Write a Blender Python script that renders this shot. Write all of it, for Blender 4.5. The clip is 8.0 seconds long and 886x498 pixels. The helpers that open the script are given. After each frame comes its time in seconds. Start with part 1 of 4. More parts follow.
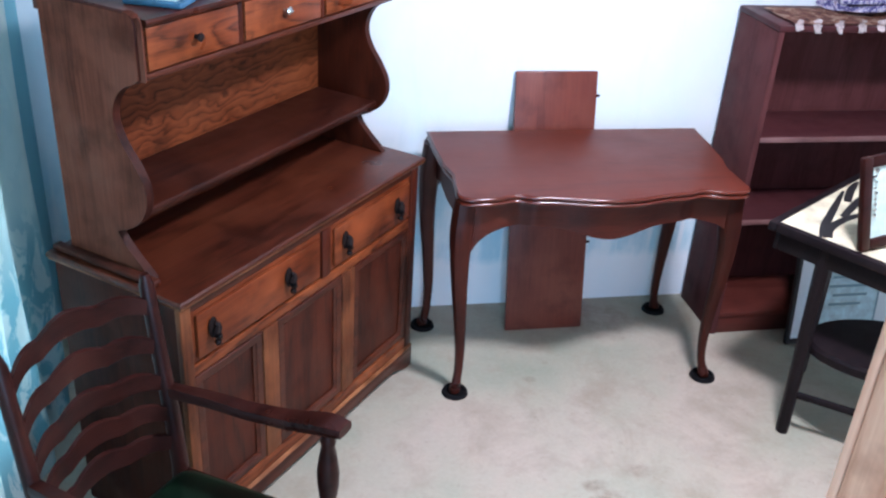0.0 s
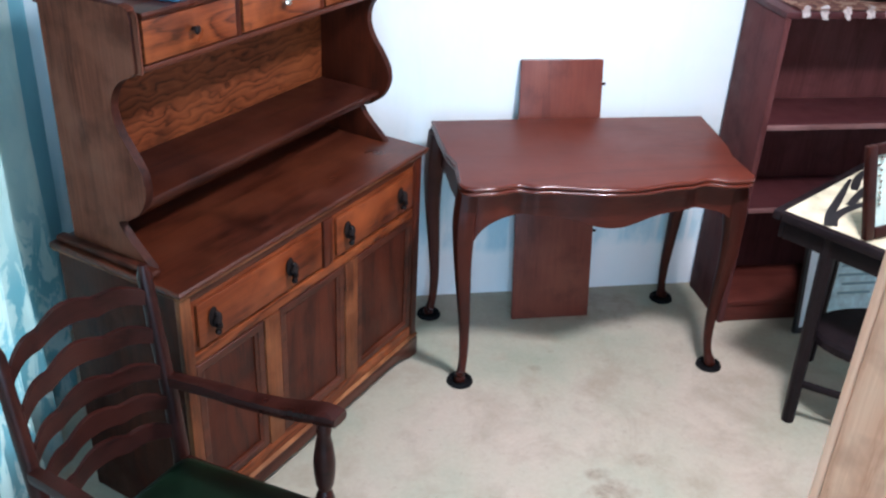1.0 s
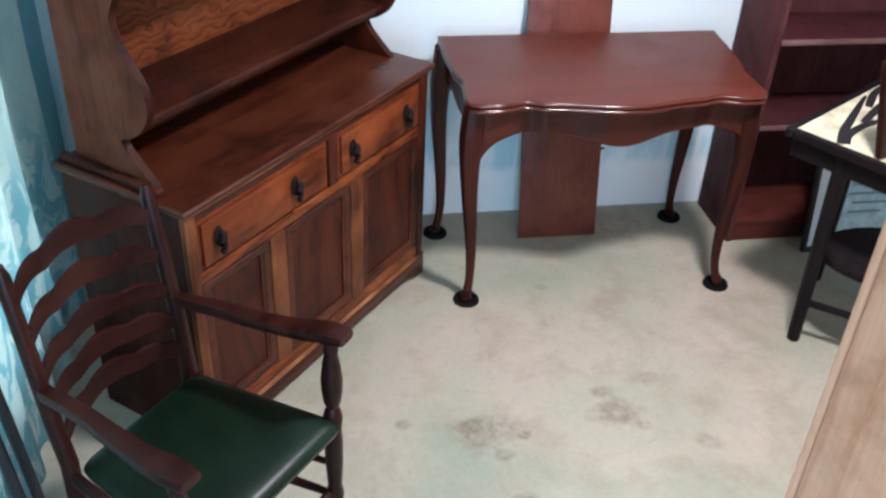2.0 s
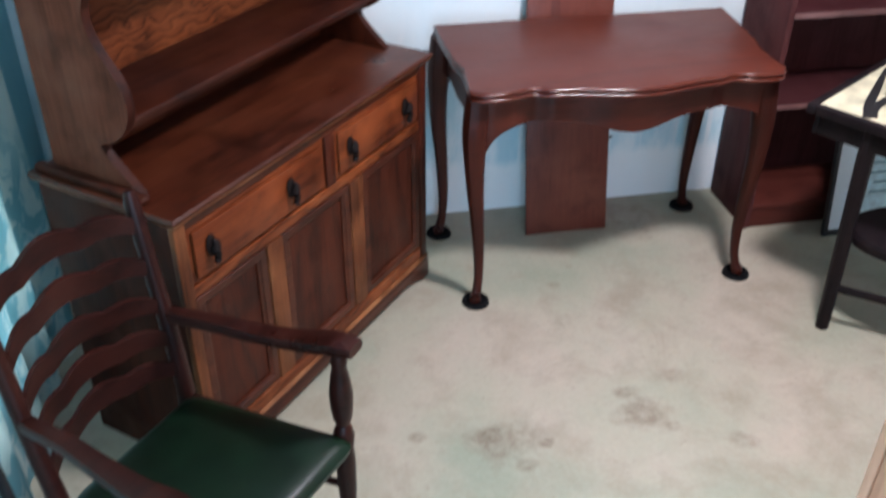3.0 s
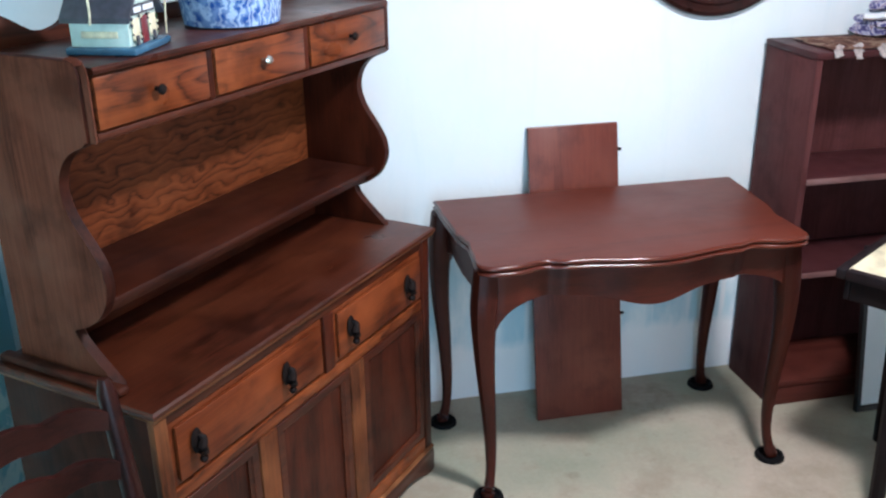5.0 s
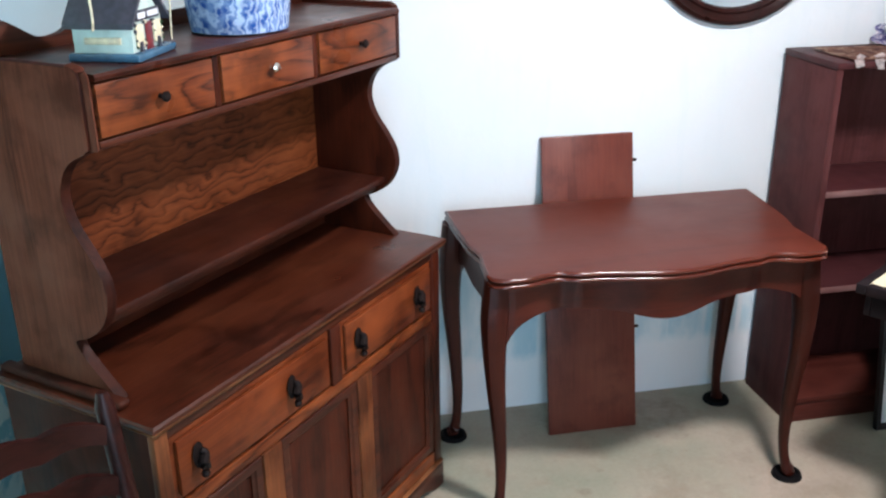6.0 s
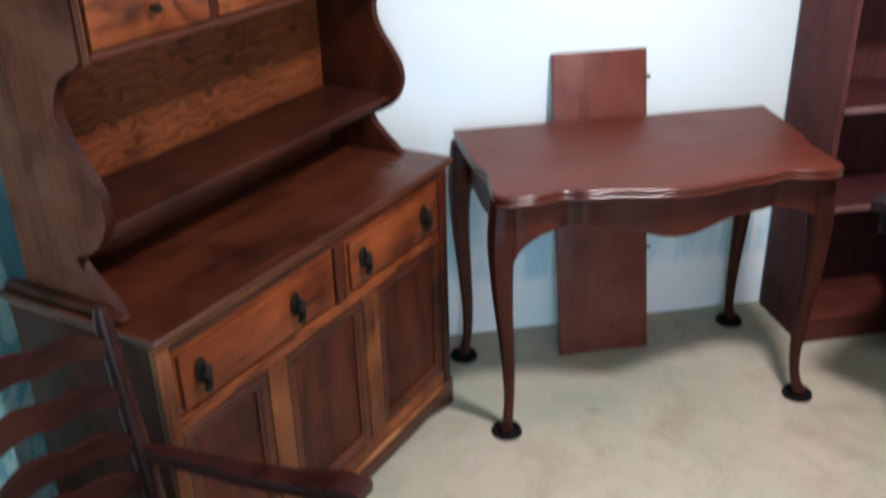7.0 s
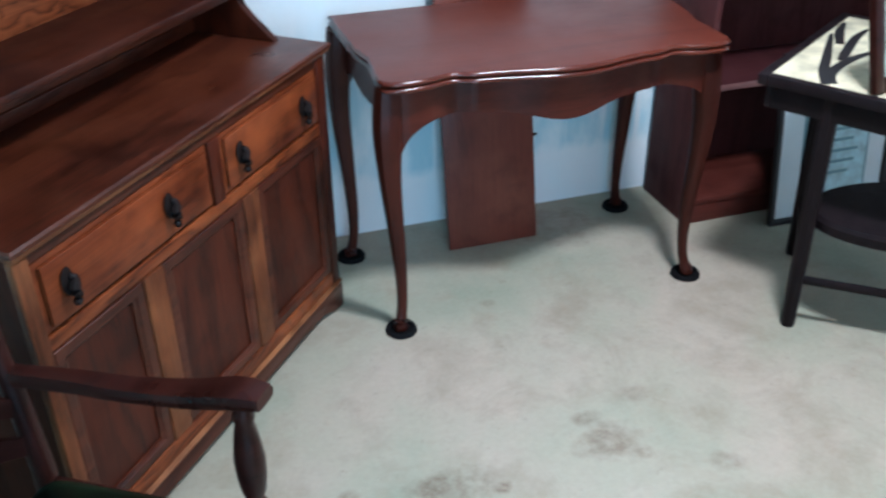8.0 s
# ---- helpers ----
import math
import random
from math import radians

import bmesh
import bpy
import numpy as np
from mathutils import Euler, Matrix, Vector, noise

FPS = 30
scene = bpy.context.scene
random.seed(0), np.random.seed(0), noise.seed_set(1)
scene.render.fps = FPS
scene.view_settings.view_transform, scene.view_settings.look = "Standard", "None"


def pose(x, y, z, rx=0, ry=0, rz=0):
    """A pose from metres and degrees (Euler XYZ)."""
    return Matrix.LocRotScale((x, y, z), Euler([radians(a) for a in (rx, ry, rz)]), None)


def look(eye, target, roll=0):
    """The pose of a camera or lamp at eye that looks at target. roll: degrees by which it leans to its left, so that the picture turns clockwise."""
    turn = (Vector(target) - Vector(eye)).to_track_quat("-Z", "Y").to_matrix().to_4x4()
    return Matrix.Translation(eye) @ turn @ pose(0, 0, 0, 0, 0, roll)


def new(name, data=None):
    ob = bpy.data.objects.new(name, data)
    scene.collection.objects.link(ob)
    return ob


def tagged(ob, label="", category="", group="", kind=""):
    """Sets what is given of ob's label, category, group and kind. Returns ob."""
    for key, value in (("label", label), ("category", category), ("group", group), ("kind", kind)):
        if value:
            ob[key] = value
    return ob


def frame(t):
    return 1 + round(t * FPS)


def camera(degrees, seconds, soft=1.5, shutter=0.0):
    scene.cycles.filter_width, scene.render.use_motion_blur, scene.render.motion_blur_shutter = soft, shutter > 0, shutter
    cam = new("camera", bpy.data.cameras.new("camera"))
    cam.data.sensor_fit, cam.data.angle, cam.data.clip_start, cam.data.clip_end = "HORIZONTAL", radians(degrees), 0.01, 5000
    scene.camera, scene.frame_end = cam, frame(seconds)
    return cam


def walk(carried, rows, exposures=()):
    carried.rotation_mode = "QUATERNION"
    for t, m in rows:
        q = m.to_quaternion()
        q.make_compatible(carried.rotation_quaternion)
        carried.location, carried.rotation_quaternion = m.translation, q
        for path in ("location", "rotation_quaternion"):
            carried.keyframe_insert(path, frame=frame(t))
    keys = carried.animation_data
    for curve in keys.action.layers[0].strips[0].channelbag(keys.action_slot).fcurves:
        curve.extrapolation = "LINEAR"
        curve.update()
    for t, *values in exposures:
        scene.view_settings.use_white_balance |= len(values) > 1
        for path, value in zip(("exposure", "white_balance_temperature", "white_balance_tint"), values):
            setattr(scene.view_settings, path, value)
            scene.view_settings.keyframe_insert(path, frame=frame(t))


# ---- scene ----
import mathutils
cam = camera(50.8, 8.0, soft=2.3, shutter=0.5)
PATH = [
    (0, (-0.611, -2.429, 1.865), (-0.228, -0.705, 0.926), 3.8),
    (0.5, (-0.577, -2.44, 1.875), (-0.225, -0.714, 0.928), 3.3),
    (1, (-0.557, -2.443, 1.878), (-0.221, -0.725, 0.913), 3.0),
    (1.5, (-0.555, -2.446, 1.873), (-0.223, -0.76, 0.85), 2.9),
    (1.7, (-0.551, -2.455, 1.88), (-0.225, -0.792, 0.817), 3.1),
    (2.8, (-0.564, -2.285, 1.788), (-0.262, -0.697, 0.61), 1.1),
    (3, (-0.563, -2.296, 1.77), (-0.238, -0.663, 0.663), 0.5),
    (3.5, (-0.626, -2.219, 1.703), (-0.189, -0.538, 0.712), 1.0),
    (4, (-0.649, -2.169, 1.676), (-0.178, -0.384, 0.908), 0.2),
    (4.5, (-0.617, -2.145, 1.659), (-0.185, -0.343, 0.906), -0.3),
    (6, (-0.566, -2.085, 1.641), (-0.201, -0.259, 0.911), -0.6),
    (6.5, (-0.546, -2.078, 1.634), (-0.209, -0.247, 0.902), -0.8),
    (7, (-0.518, -2.085, 1.612), (-0.22, -0.309, 0.741), -1.5),
    (7.5, (-0.551, -2.029, 1.534), (-0.162, -0.375, 0.481), -0.9),
    (8, (-0.537, -1.994, 1.521), (-0.002, -0.374, 0.477), -0.3),
]
EXPOSURES = [(0, 0.27, 5450, 20), (1.5, 0.22, 5850, 14), (2.8, 0.0, 5900, 16), (4.5, 0.02, 5800, 12), (6.5, 0.03, 6350, 17), (7.0, 0.0, 6200, 13), (7.5, 0.04, 5500, 5), (8, 0.05, 5250, 6)]
walk(cam, [(t, look(eye, target, roll)) for t, eye, target, roll in PATH], EXPOSURES)

# ---- world and light ----
# the room: far wall, side walls, near wall, ceiling
YW, XL, XR, YN, ZC = 0.545, -1.30, 2.45, -3.60, 2.40
world = bpy.data.worlds.new("world")
scene.world = world
world.use_nodes = True
wn = world.node_tree.nodes
sky = wn.new("ShaderNodeTexSky")
sky.sky_type, sky.sun_disc = "NISHITA", False
sky.sun_elevation, sky.sun_rotation = radians(40), radians(200)
wn["Background"].inputs["Strength"].default_value = 0.12
world.node_tree.links.new(sky.outputs[0], wn["Background"].inputs[0])


def area(name, m, sx, sy, watts, colour):
    d = bpy.data.lights.new(name, "AREA")
    d.shape, d.size, d.size_y, d.energy, d.color = "RECTANGLE", sx, sy, watts, colour
    ob = new(name, d)
    ob.matrix_world = m
    return ob


LAMP = (0.55, -0.97)
area("ceiling_lamp_light", pose(*LAMP, 2.335), 0.22, 0.22, 64, (1.0, 0.96, 0.95))
area("doorway_daylight", look((-0.55, -3.52, 1.05), (-0.35, 0.5, 0.7)), 0.95, 1.9, 50, (0.50, 0.80, 1.0))
area("window_daylight", look((XL - 0.055, -0.72, 1.1), (0.0, -0.72, 1.1)), 1.10, 1.55, 17, (0.78, 0.97, 0.96))


# ---- materials ----
def mat(name, rough=0.5, metal=0.0):
    m = bpy.data.materials.new(name)
    m.use_nodes = True
    nt = m.node_tree
    b = nt.nodes["Principled BSDF"]
    b.inputs["Roughness"].default_value, b.inputs["Metallic"].default_value = rough, metal
    return m, nt, b


def node(nt, kind, **vals):
    n = nt.nodes.new(kind)
    for k, v in vals.items():
        n.inputs[k.replace("_", " ")].default_value = v
    return n


def ramp(nt, fac, stops):
    r = nt.nodes.new("ShaderNodeValToRGB")
    e = r.color_ramp.elements
    while len(e) < len(stops):
        e.new(0.5)
    for el, (p, c) in zip(e, stops):
        el.position, el.color = p, (*c, 1)
    nt.links.new(fac, r.inputs[0])
    return r.outputs[0]


def mixc(nt, fac, a, b, blend="MIX"):
    n = nt.nodes.new("ShaderNodeMix")
    n.data_type, n.blend_type = "RGBA", blend
    for sock, v in ((n.inputs[0], fac), (n.inputs[6], a), (n.inputs[7], b)):
        if isinstance(v, bpy.types.NodeSocket):
            nt.links.new(v, sock)
        else:
            sock.default_value = v if isinstance(v, (int, float)) else (*v, 1)
    return n.outputs[2]


def coords(nt, scale, rot=(0, 0, 0), jitter=False):
    tc = nt.nodes.new("ShaderNodeTexCoord")
    mp = nt.nodes.new("ShaderNodeMapping")
    mp.inputs["Scale"].default_value, mp.inputs["Rotation"].default_value = scale, rot
    src = tc.outputs["Object"]
    if jitter:
        oi, ad = nt.nodes.new("ShaderNodeObjectInfo"), nt.nodes.new("ShaderNodeVectorMath")
        mu = nt.nodes.new("ShaderNodeMath")
        mu.operation, mu.inputs[1].default_value = "MULTIPLY", 7.0
        nt.links.new(oi.outputs["Random"], mu.inputs[0])
        nt.links.new(src, ad.inputs[0])
        nt.links.new(mu.outputs[0], ad.inputs[1])
        src = ad.outputs[0]
    nt.links.new(src, mp.inputs[0])
    return mp.outputs[0]


def bump(nt, b, height, strength, dist=0.002):
    n = node(nt, "ShaderNodeBump", Strength=strength, Distance=dist)
    nt.links.new(height, n.inputs["Height"])
    nt.links.new(n.outputs[0], b.inputs["Normal"])


def noise_tex(nt, vec, scale, detail=4.0, rough=0.55, dist=0.0):
    n = node(nt, "ShaderNodeTexNoise", Scale=scale, Detail=detail, Roughness=rough, Distortion=dist)
    nt.links.new(vec, n.inputs["Vector"])
    return n.outputs["Fac"]


def math_node(nt, op, a, b=0.0):
    n = nt.nodes.new("ShaderNodeMath")
    n.operation = op
    for sock, v in ((n.inputs[0], a), (n.inputs[1], b)):
        if isinstance(v, bpy.types.NodeSocket):
            nt.links.new(v, sock)
        else:
            sock.default_value = v
    return n.outputs[0]


def wood(name, dark, mid, light, along="x", rings=9.0, scale=6.0, rough=0.38, wear=0.25, worn=(0.3, 0.13, 0.05), coat=0.0, stretch_by=0.16, fine_mix=0.4, rough_var=0.3, relief=0.2, spec=0.3, grimy=0.55, bands=0.0):
    """Growth rings as level lines of a stretched field, so that they run in flames; pores along the grain; dull worn patches."""
    m, nt, b = mat(name, rough)

    def stretch(k):
        return {"x": (k, 1, 1), "y": (1, k, 1), "z": (1, 1, k)}[along]
    v = coords(nt, stretch(stretch_by), jitter=True)
    field = noise_tex(nt, v, scale, 1.0, 0.35, 0.25)
    jag = noise_tex(nt, coords(nt, stretch(0.12), jitter=True), 70, 3, 0.6)
    level = math_node(nt, "ADD", math_node(nt, "MULTIPLY", field, rings * 2.0), math_node(nt, "MULTIPLY", jag, 0.85))
    if bands:
        tc, sp = nt.nodes.new("ShaderNodeTexCoord"), nt.nodes.new("ShaderNodeSeparateXYZ")
        nt.links.new(tc.outputs["Object"], sp.inputs[0])
        level = math_node(nt, "ADD", level, math_node(nt, "MULTIPLY", sp.outputs["Z"], bands))
    saw = math_node(nt, "FRACT", level)
    fine = noise_tex(nt, coords(nt, stretch(0.03)), 210, 3)
    col = ramp(nt, saw, [(0.0, dark), (0.18, mid), (0.72, light), (0.93, mid), (1.0, dark)])
    col = mixc(nt, fine_mix, col, ramp(nt, fine, [(0.34, dark), (0.66, light)]))
    blot = noise_tex(nt, coords(nt, (1, 1, 1), jitter=True), 5.0, 3)
    col = mixc(nt, ramp(nt, blot, [(0.44, (0, 0, 0)), (0.70, (wear, wear, wear))]), col, worn)
    grime = noise_tex(nt, coords(nt, (1, 1, 1), jitter=True), 8.0, 4, 0.6)
    col = mixc(nt, ramp(nt, grime, [(0.30, (grimy, grimy, grimy)), (0.48, (0, 0, 0))]), col, tuple(c * 0.7 for c in dark))
    nt.links.new(col, b.inputs["Base Color"])
    rr = ramp(nt, noise_tex(nt, coords(nt, (1, 1, 1)), 7, 4), [(0.3, (rough * (1 - rough_var),) * 3), (0.75, (min(1, rough * (1 + rough_var)),) * 3)])
    nt.links.new(rr, b.inputs["Roughness"])
    b.inputs["Specular IOR Level"].default_value = spec
    b.inputs["Coat Weight"].default_value, b.inputs["Coat Roughness"].default_value = coat, 0.18
    bump(nt, b, fine, relief, 0.0008)
    return m


def plain(name, colour, rough=0.5, metal=0.0, var=0.18, scale=25.0, bumpy=0.1, spec=0.5):
    m, nt, b = mat(name, rough, metal)
    b.inputs["Specular IOR Level"].default_value = spec
    n = noise_tex(nt, coords(nt, (1, 1, 1)), scale, 5)
    lo, hi = tuple(c * (1 - var) for c in colour), tuple(min(1, c * (1 + var)) for c in colour)
    nt.links.new(ramp(nt, n, [(0.3, lo), (0.7, hi)]), b.inputs["Base Color"])
    if bumpy:
        bump(nt, b, noise_tex(nt, coords(nt, (1, 1, 1)), scale * 6, 3), bumpy, 0.001)
    return m


OAK = wood("dark_oak", (0.013, 0.003, 0.0016), (0.050, 0.0105, 0.005), (0.082, 0.019, 0.0078), "x", 6, 4, 0.38, 0.35, (0.110, 0.029, 0.011), 0, 0.14, spec=0.26)
OAK_UP = wood("dark_oak_upright", (0.009, 0.0018, 0.001), (0.040, 0.0068, 0.0027), (0.068, 0.0125, 0.0045), "z", 6, 4, 0.45, 0.35, (0.088, 0.019, 0.007), 0, 0.14, spec=0.2)
OAK_FRONT = wood("figured_oak", (0.014, 0.003, 0.0012), (0.110, 0.023, 0.0062), (0.190, 0.046, 0.0125), "x", 4.5, 10, 0.38, 0.6, (0.300, 0.080, 0.023), 0, 0.30, 0.25, spec=0.25)
OAK_DRAWER = wood("rubbed_oak_drawer", (0.028, 0.0046, 0.0014), (0.098, 0.0185, 0.0052), (0.150, 0.033, 0.009), "x", 2.0, 8, 0.42, 0.75, (0.250, 0.060, 0.017), 0, 0.16, 0.3, spec=0.2)
OAK_BACK = wood("flamed_oak_back", (0.020, 0.0040, 0.0014), (0.105, 0.025, 0.0075), (0.175, 0.048, 0.015), "x", 1.5, 26, 0.5, 0.35, (0.200, 0.058, 0.018), 0, 0.55, 0.3, spec=0.16, bands=42.0)
OAK_WORN = wood("worn_oak_edge", (0.024, 0.006, 0.002), (0.092, 0.024, 0.008), (0.150, 0.045, 0.015), "z", 5, 4, 0.5, 0.6, (0.23, 0.080, 0.028), 0, 0.12, spec=0.2)
OAK_SHELF = wood("dark_shelf_oak", (0.012, 0.0024, 0.0014), (0.030, 0.0062, 0.0031), (0.044, 0.0100, 0.0047), "x", 5, 4, 0.45, 0.3, (0.080, 0.020, 0.009), 0, 0.14, spec=0.24)
# worn gold, lifted further so the colour also carries the edge highlight
OAK_EDGE = wood("rubbed_oak_moulding_highlight", (0.040, 0.011, 0.004), (0.130, 0.040, 0.014), (0.210, 0.074, 0.027), "x", 4, 4, 0.4, 0.7, (0.36, 0.15, 0.06), 0, 0.12, spec=0.2)
OAK_SIDE = wood("faded_oak_side", (0.050, 0.0125, 0.0065), (0.098, 0.028, 0.0150), (0.138, 0.041, 0.0225), "z", 4, 4, 0.75, 0.55, (0.180, 0.062, 0.036), 0, 0.24, 0.45, spec=0.10)
OAK_DARK = wood("dark_oak_and_shaded_edge", (0.010, 0.0022, 0.0012), (0.030, 0.0062, 0.0030), (0.050, 0.0110, 0.0050), "z", 5, 4, 0.6, 0.3, (0.075, 0.020, 0.009), 0, 0.14, spec=0.14)
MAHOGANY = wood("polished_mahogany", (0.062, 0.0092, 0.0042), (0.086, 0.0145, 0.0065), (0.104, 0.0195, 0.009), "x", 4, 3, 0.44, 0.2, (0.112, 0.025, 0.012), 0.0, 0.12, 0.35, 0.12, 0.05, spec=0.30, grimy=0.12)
# legs and aprons: the same mahogany, darkened to carry the shade below the top
MAHOGANY_UP_SHADED = wood("shaded_mahogany_upright", (0.022, 0.0036, 0.0018), (0.036, 0.0058, 0.003), (0.050, 0.009, 0.0045), "z", 4, 3, 0.42, 0.2, (0.058, 0.012, 0.006), 0.03, 0.12, 0.35, 0.15, 0.08, spec=0.2)
MAHOGANY_RAIL_SHADED = wood("shaded_mahogany_rail", (0.034, 0.0055, 0.003), (0.050, 0.0085, 0.0045), (0.066, 0.012, 0.0065), "x", 4, 3, 0.36, 0.2, (0.076, 0.016, 0.008), 0.05, 0.12, 0.35, 0.12, 0.05, spec=0.25)
POLISHED_EDGE = wood("polished_mahogany_edge", (0.050, 0.008, 0.004), (0.076, 0.0125, 0.006), (0.096, 0.018, 0.008), "x", 4, 3, 0.22, 0.2, (0.112, 0.025, 0.012), 0.10, 0.12, 0.35, 0.12, 0.03, spec=0.42, grimy=0.2)
LEAF = wood("mahogany_leaf", (0.070, 0.013, 0.008), (0.108, 0.022, 0.014), (0.150, 0.037, 0.023), "z", 1.6, 4, 0.36, 0.5, (0.18, 0.055, 0.034), 0, 0.10, 0.3, 0.15, 0.06)
SHELF_WOOD = wood("brown_bookcase_wood", (0.058, 0.0170, 0.0165), (0.078, 0.0250, 0.0245), (0.100, 0.0345, 0.0335), "z", 3, 4, 0.65, 0.2, (0.090, 0.032, 0.029), 0, 0.10, spec=0.1)
SHELF_FLAT = wood("brown_shelf_wood", (0.036, 0.0092, 0.0105), (0.052, 0.0142, 0.0155), (0.068, 0.020, 0.021), "x", 3, 4, 0.5, 0.2, (0.074, 0.024, 0.024), 0, 0.10, spec=0.2)
SHELF_EDGE = wood("pale_shelf_edge", (0.090, 0.036, 0.034), (0.130, 0.056, 0.051), (0.170, 0.082, 0.075), "x", 3, 4, 0.45, 0.4, (0.26, 0.15, 0.14), 0, 0.10, spec=0.3)
SHELF_RED = wood("reddish_shelf_wood", (0.050, 0.0100, 0.0072), (0.074, 0.0165, 0.0115), (0.096, 0.024, 0.0165), "x", 3, 4, 0.5, 0.2, (0.105, 0.029, 0.020), 0, 0.10, spec=0.2)
CHAIR_WOOD = wood("dark_chair_wood", (0.008, 0.0018, 0.0014), (0.018, 0.004, 0.003), (0.030, 0.007, 0.0048), "y", 4, 4, 0.38, 0.35, (0.066, 0.017, 0.010), 0, 0.14, spec=0.20)
BLACK_WOOD = wood("black_stained_wood", (0.006, 0.004, 0.005), (0.010, 0.006, 0.0075), (0.014, 0.009, 0.010), "z", 4, 4, 0.5, 0.2, (0.022, 0.014, 0.014), spec=0.14)
PINE = wood("pinkish_pine", (0.60, 0.22, 0.11), (0.74, 0.31, 0.17), (0.82, 0.38, 0.22), "z", 3, 4, 0.5, 0.3, (0.86, 0.44, 0.28), 0, 0.1, 0.3, 0.2, 0.1)
IRON = plain("blackened_handle_metal", (0.010, 0.006, 0.005), 0.6, 0.0, spec=0.12)
BLACK = plain("black_rubber", (0.005, 0.0045, 0.005), 0.8, spec=0.1)
CHROME = plain("bright_knob_metal", (0.75, 0.72, 0.66), 0.12, 1.0, 0.05, 20, 0)
GREEN = plain("dark_green_vinyl", (0.0032, 0.0105, 0.0046), 0.36, 0, 0.5, 9, 0.3, spec=0.22)
WHITE_PAPER = plain("white_mount_board", (0.74, 0.78, 0.80), 0.6, 0, 0.04, 8, 0)
PALE_BLUE = plain("pale_blue_print", (0.50, 0.68, 0.72), 0.5, 0, 0.25, 30, 0)
BLUE_INK = plain("blue_grey_ink", (0.20, 0.33, 0.38), 0.6, 0, 0.1, 8, 0)
CREAM = plain("cream_painted_panel", (0.60, 0.53, 0.36), 0.5, 0, 0.35, 14, 0)
BLACK_PAINT = plain("black_painted_design", (0.014, 0.012, 0.013), 0.5, 0, 0.2, 30, 0)
MINT = plain("pale_mint_glaze", (0.52, 0.66, 0.60), 0.25, 0, 0.12, 40, 0)
SLATE = plain("dark_slate_glaze", (0.045, 0.045, 0.060), 0.35, 0, 0.3, 60, 0.3)
BLUE_GLAZE = plain("blue_glaze", (0.045, 0.120, 0.195), 0.25, 0, 0.25, 30, 0)
RED = plain("dark_red_glaze", (0.16, 0.018, 0.022), 0.3, 0, 0.2, 30, 0)
IVORY = plain("ivory_glaze", (0.72, 0.66, 0.45), 0.3, 0, 0.2, 60, 0)
LEAF_GLAZE = plain("dark_green_glaze", (0.03, 0.07, 0.03), 0.3, 0, 0.3, 60, 0)
LACE = plain("off_white_crochet", (0.46, 0.40, 0.38), 0.9, 0, 0.3, 120, 0.6)
TAN = plain("tan_cardboard", (0.42, 0.27, 0.19), 0.8, 0, 0.15, 20, 0.2)
LAMP_WHITE = plain("white_lamp_metal", (0.8, 0.8, 0.78), 0.4, 0, 0.03, 10, 0)


def wall_paint(name, low, high, stain, lit_band_runs=None):
    """Rough paint with streaks that run down. The optional last colour serves the pale runs and a painted strip of
    light along the floor.
    """
    m, nt, b = mat(name, 0.65)
    v = coords(nt, (1, 1, 1))
    a = noise_tex(nt, v, 1.4, 5, 0.6)
    d = noise_tex(nt, coords(nt, (9, 9, 1)), 1.3, 4, 0.6, 0.4)
    c = ramp(nt, a, [(0.3, low), (0.7, high)])
    c = mixc(nt, ramp(nt, d, [(0.55, (0, 0, 0)), (0.8, (0.22, 0.22, 0.22))]), c, stain)
    if lit_band_runs:
        tc, sp = nt.nodes.new("ShaderNodeTexCoord"), nt.nodes.new("ShaderNodeSeparateXYZ")
        nt.links.new(tc.outputs["Object"], sp.inputs[0])
        edge = math_node(nt, "ADD", sp.outputs["Z"], math_node(nt, "MULTIPLY", noise_tex(nt, coords(nt, (1, 1, 0.3)), 7, 5, 0.6), 0.09))
        runs = noise_tex(nt, coords(nt, (14, 14, 0.5)), 1.7, 3, 0.5)
        below = ramp(nt, sp.outputs["Z"], [(0.45, (1, 1, 1)), (0.72, (0, 0, 0))])
        # blue patches below table height: the table's shade painted into the wall
        shade_patch = noise_tex(nt, coords(nt, (2.2, 2.2, 1.0)), 3.0, 4, 0.6)
        c = mixc(nt, mixc(nt, 1.0, ramp(nt, shade_patch, [(0.42, (0, 0, 0)), (0.60, (0.75, 0.75, 0.75))]), below, "MULTIPLY"), c, (0.36, 0.60, 0.68))
        c = mixc(nt, mixc(nt, 1.0, ramp(nt, runs, [(0.56, (0, 0, 0)), (0.68, (0.7, 0.7, 0.7))]), below, "MULTIPLY"), c, lit_band_runs)
        # paler strip at the floor: light reaching under the table, painted in
        c = mixc(nt, ramp(nt, edge, [(0.215, (0.9, 0.9, 0.9)), (0.25, (0, 0, 0))]), c, lit_band_runs)
    nt.links.new(c, b.inputs["Base Color"])
    bump(nt, b, noise_tex(nt, v, 38, 5), 0.3, 0.003)
    return m


def side_wall_paint():
    m, nt, b = mat("turquoise_wall_paint", 0.6)
    v = coords(nt, (1, 1, 1))
    c = ramp(nt, noise_tex(nt, v, 2.2, 5), [(0.3, (0.12, 0.36, 0.44)), (0.7, (0.20, 0.46, 0.53))])
    nt.links.new(c, b.inputs["Base Color"])
    bump(nt, b, noise_tex(nt, v, 38, 5), 0.3, 0.003)
    return m


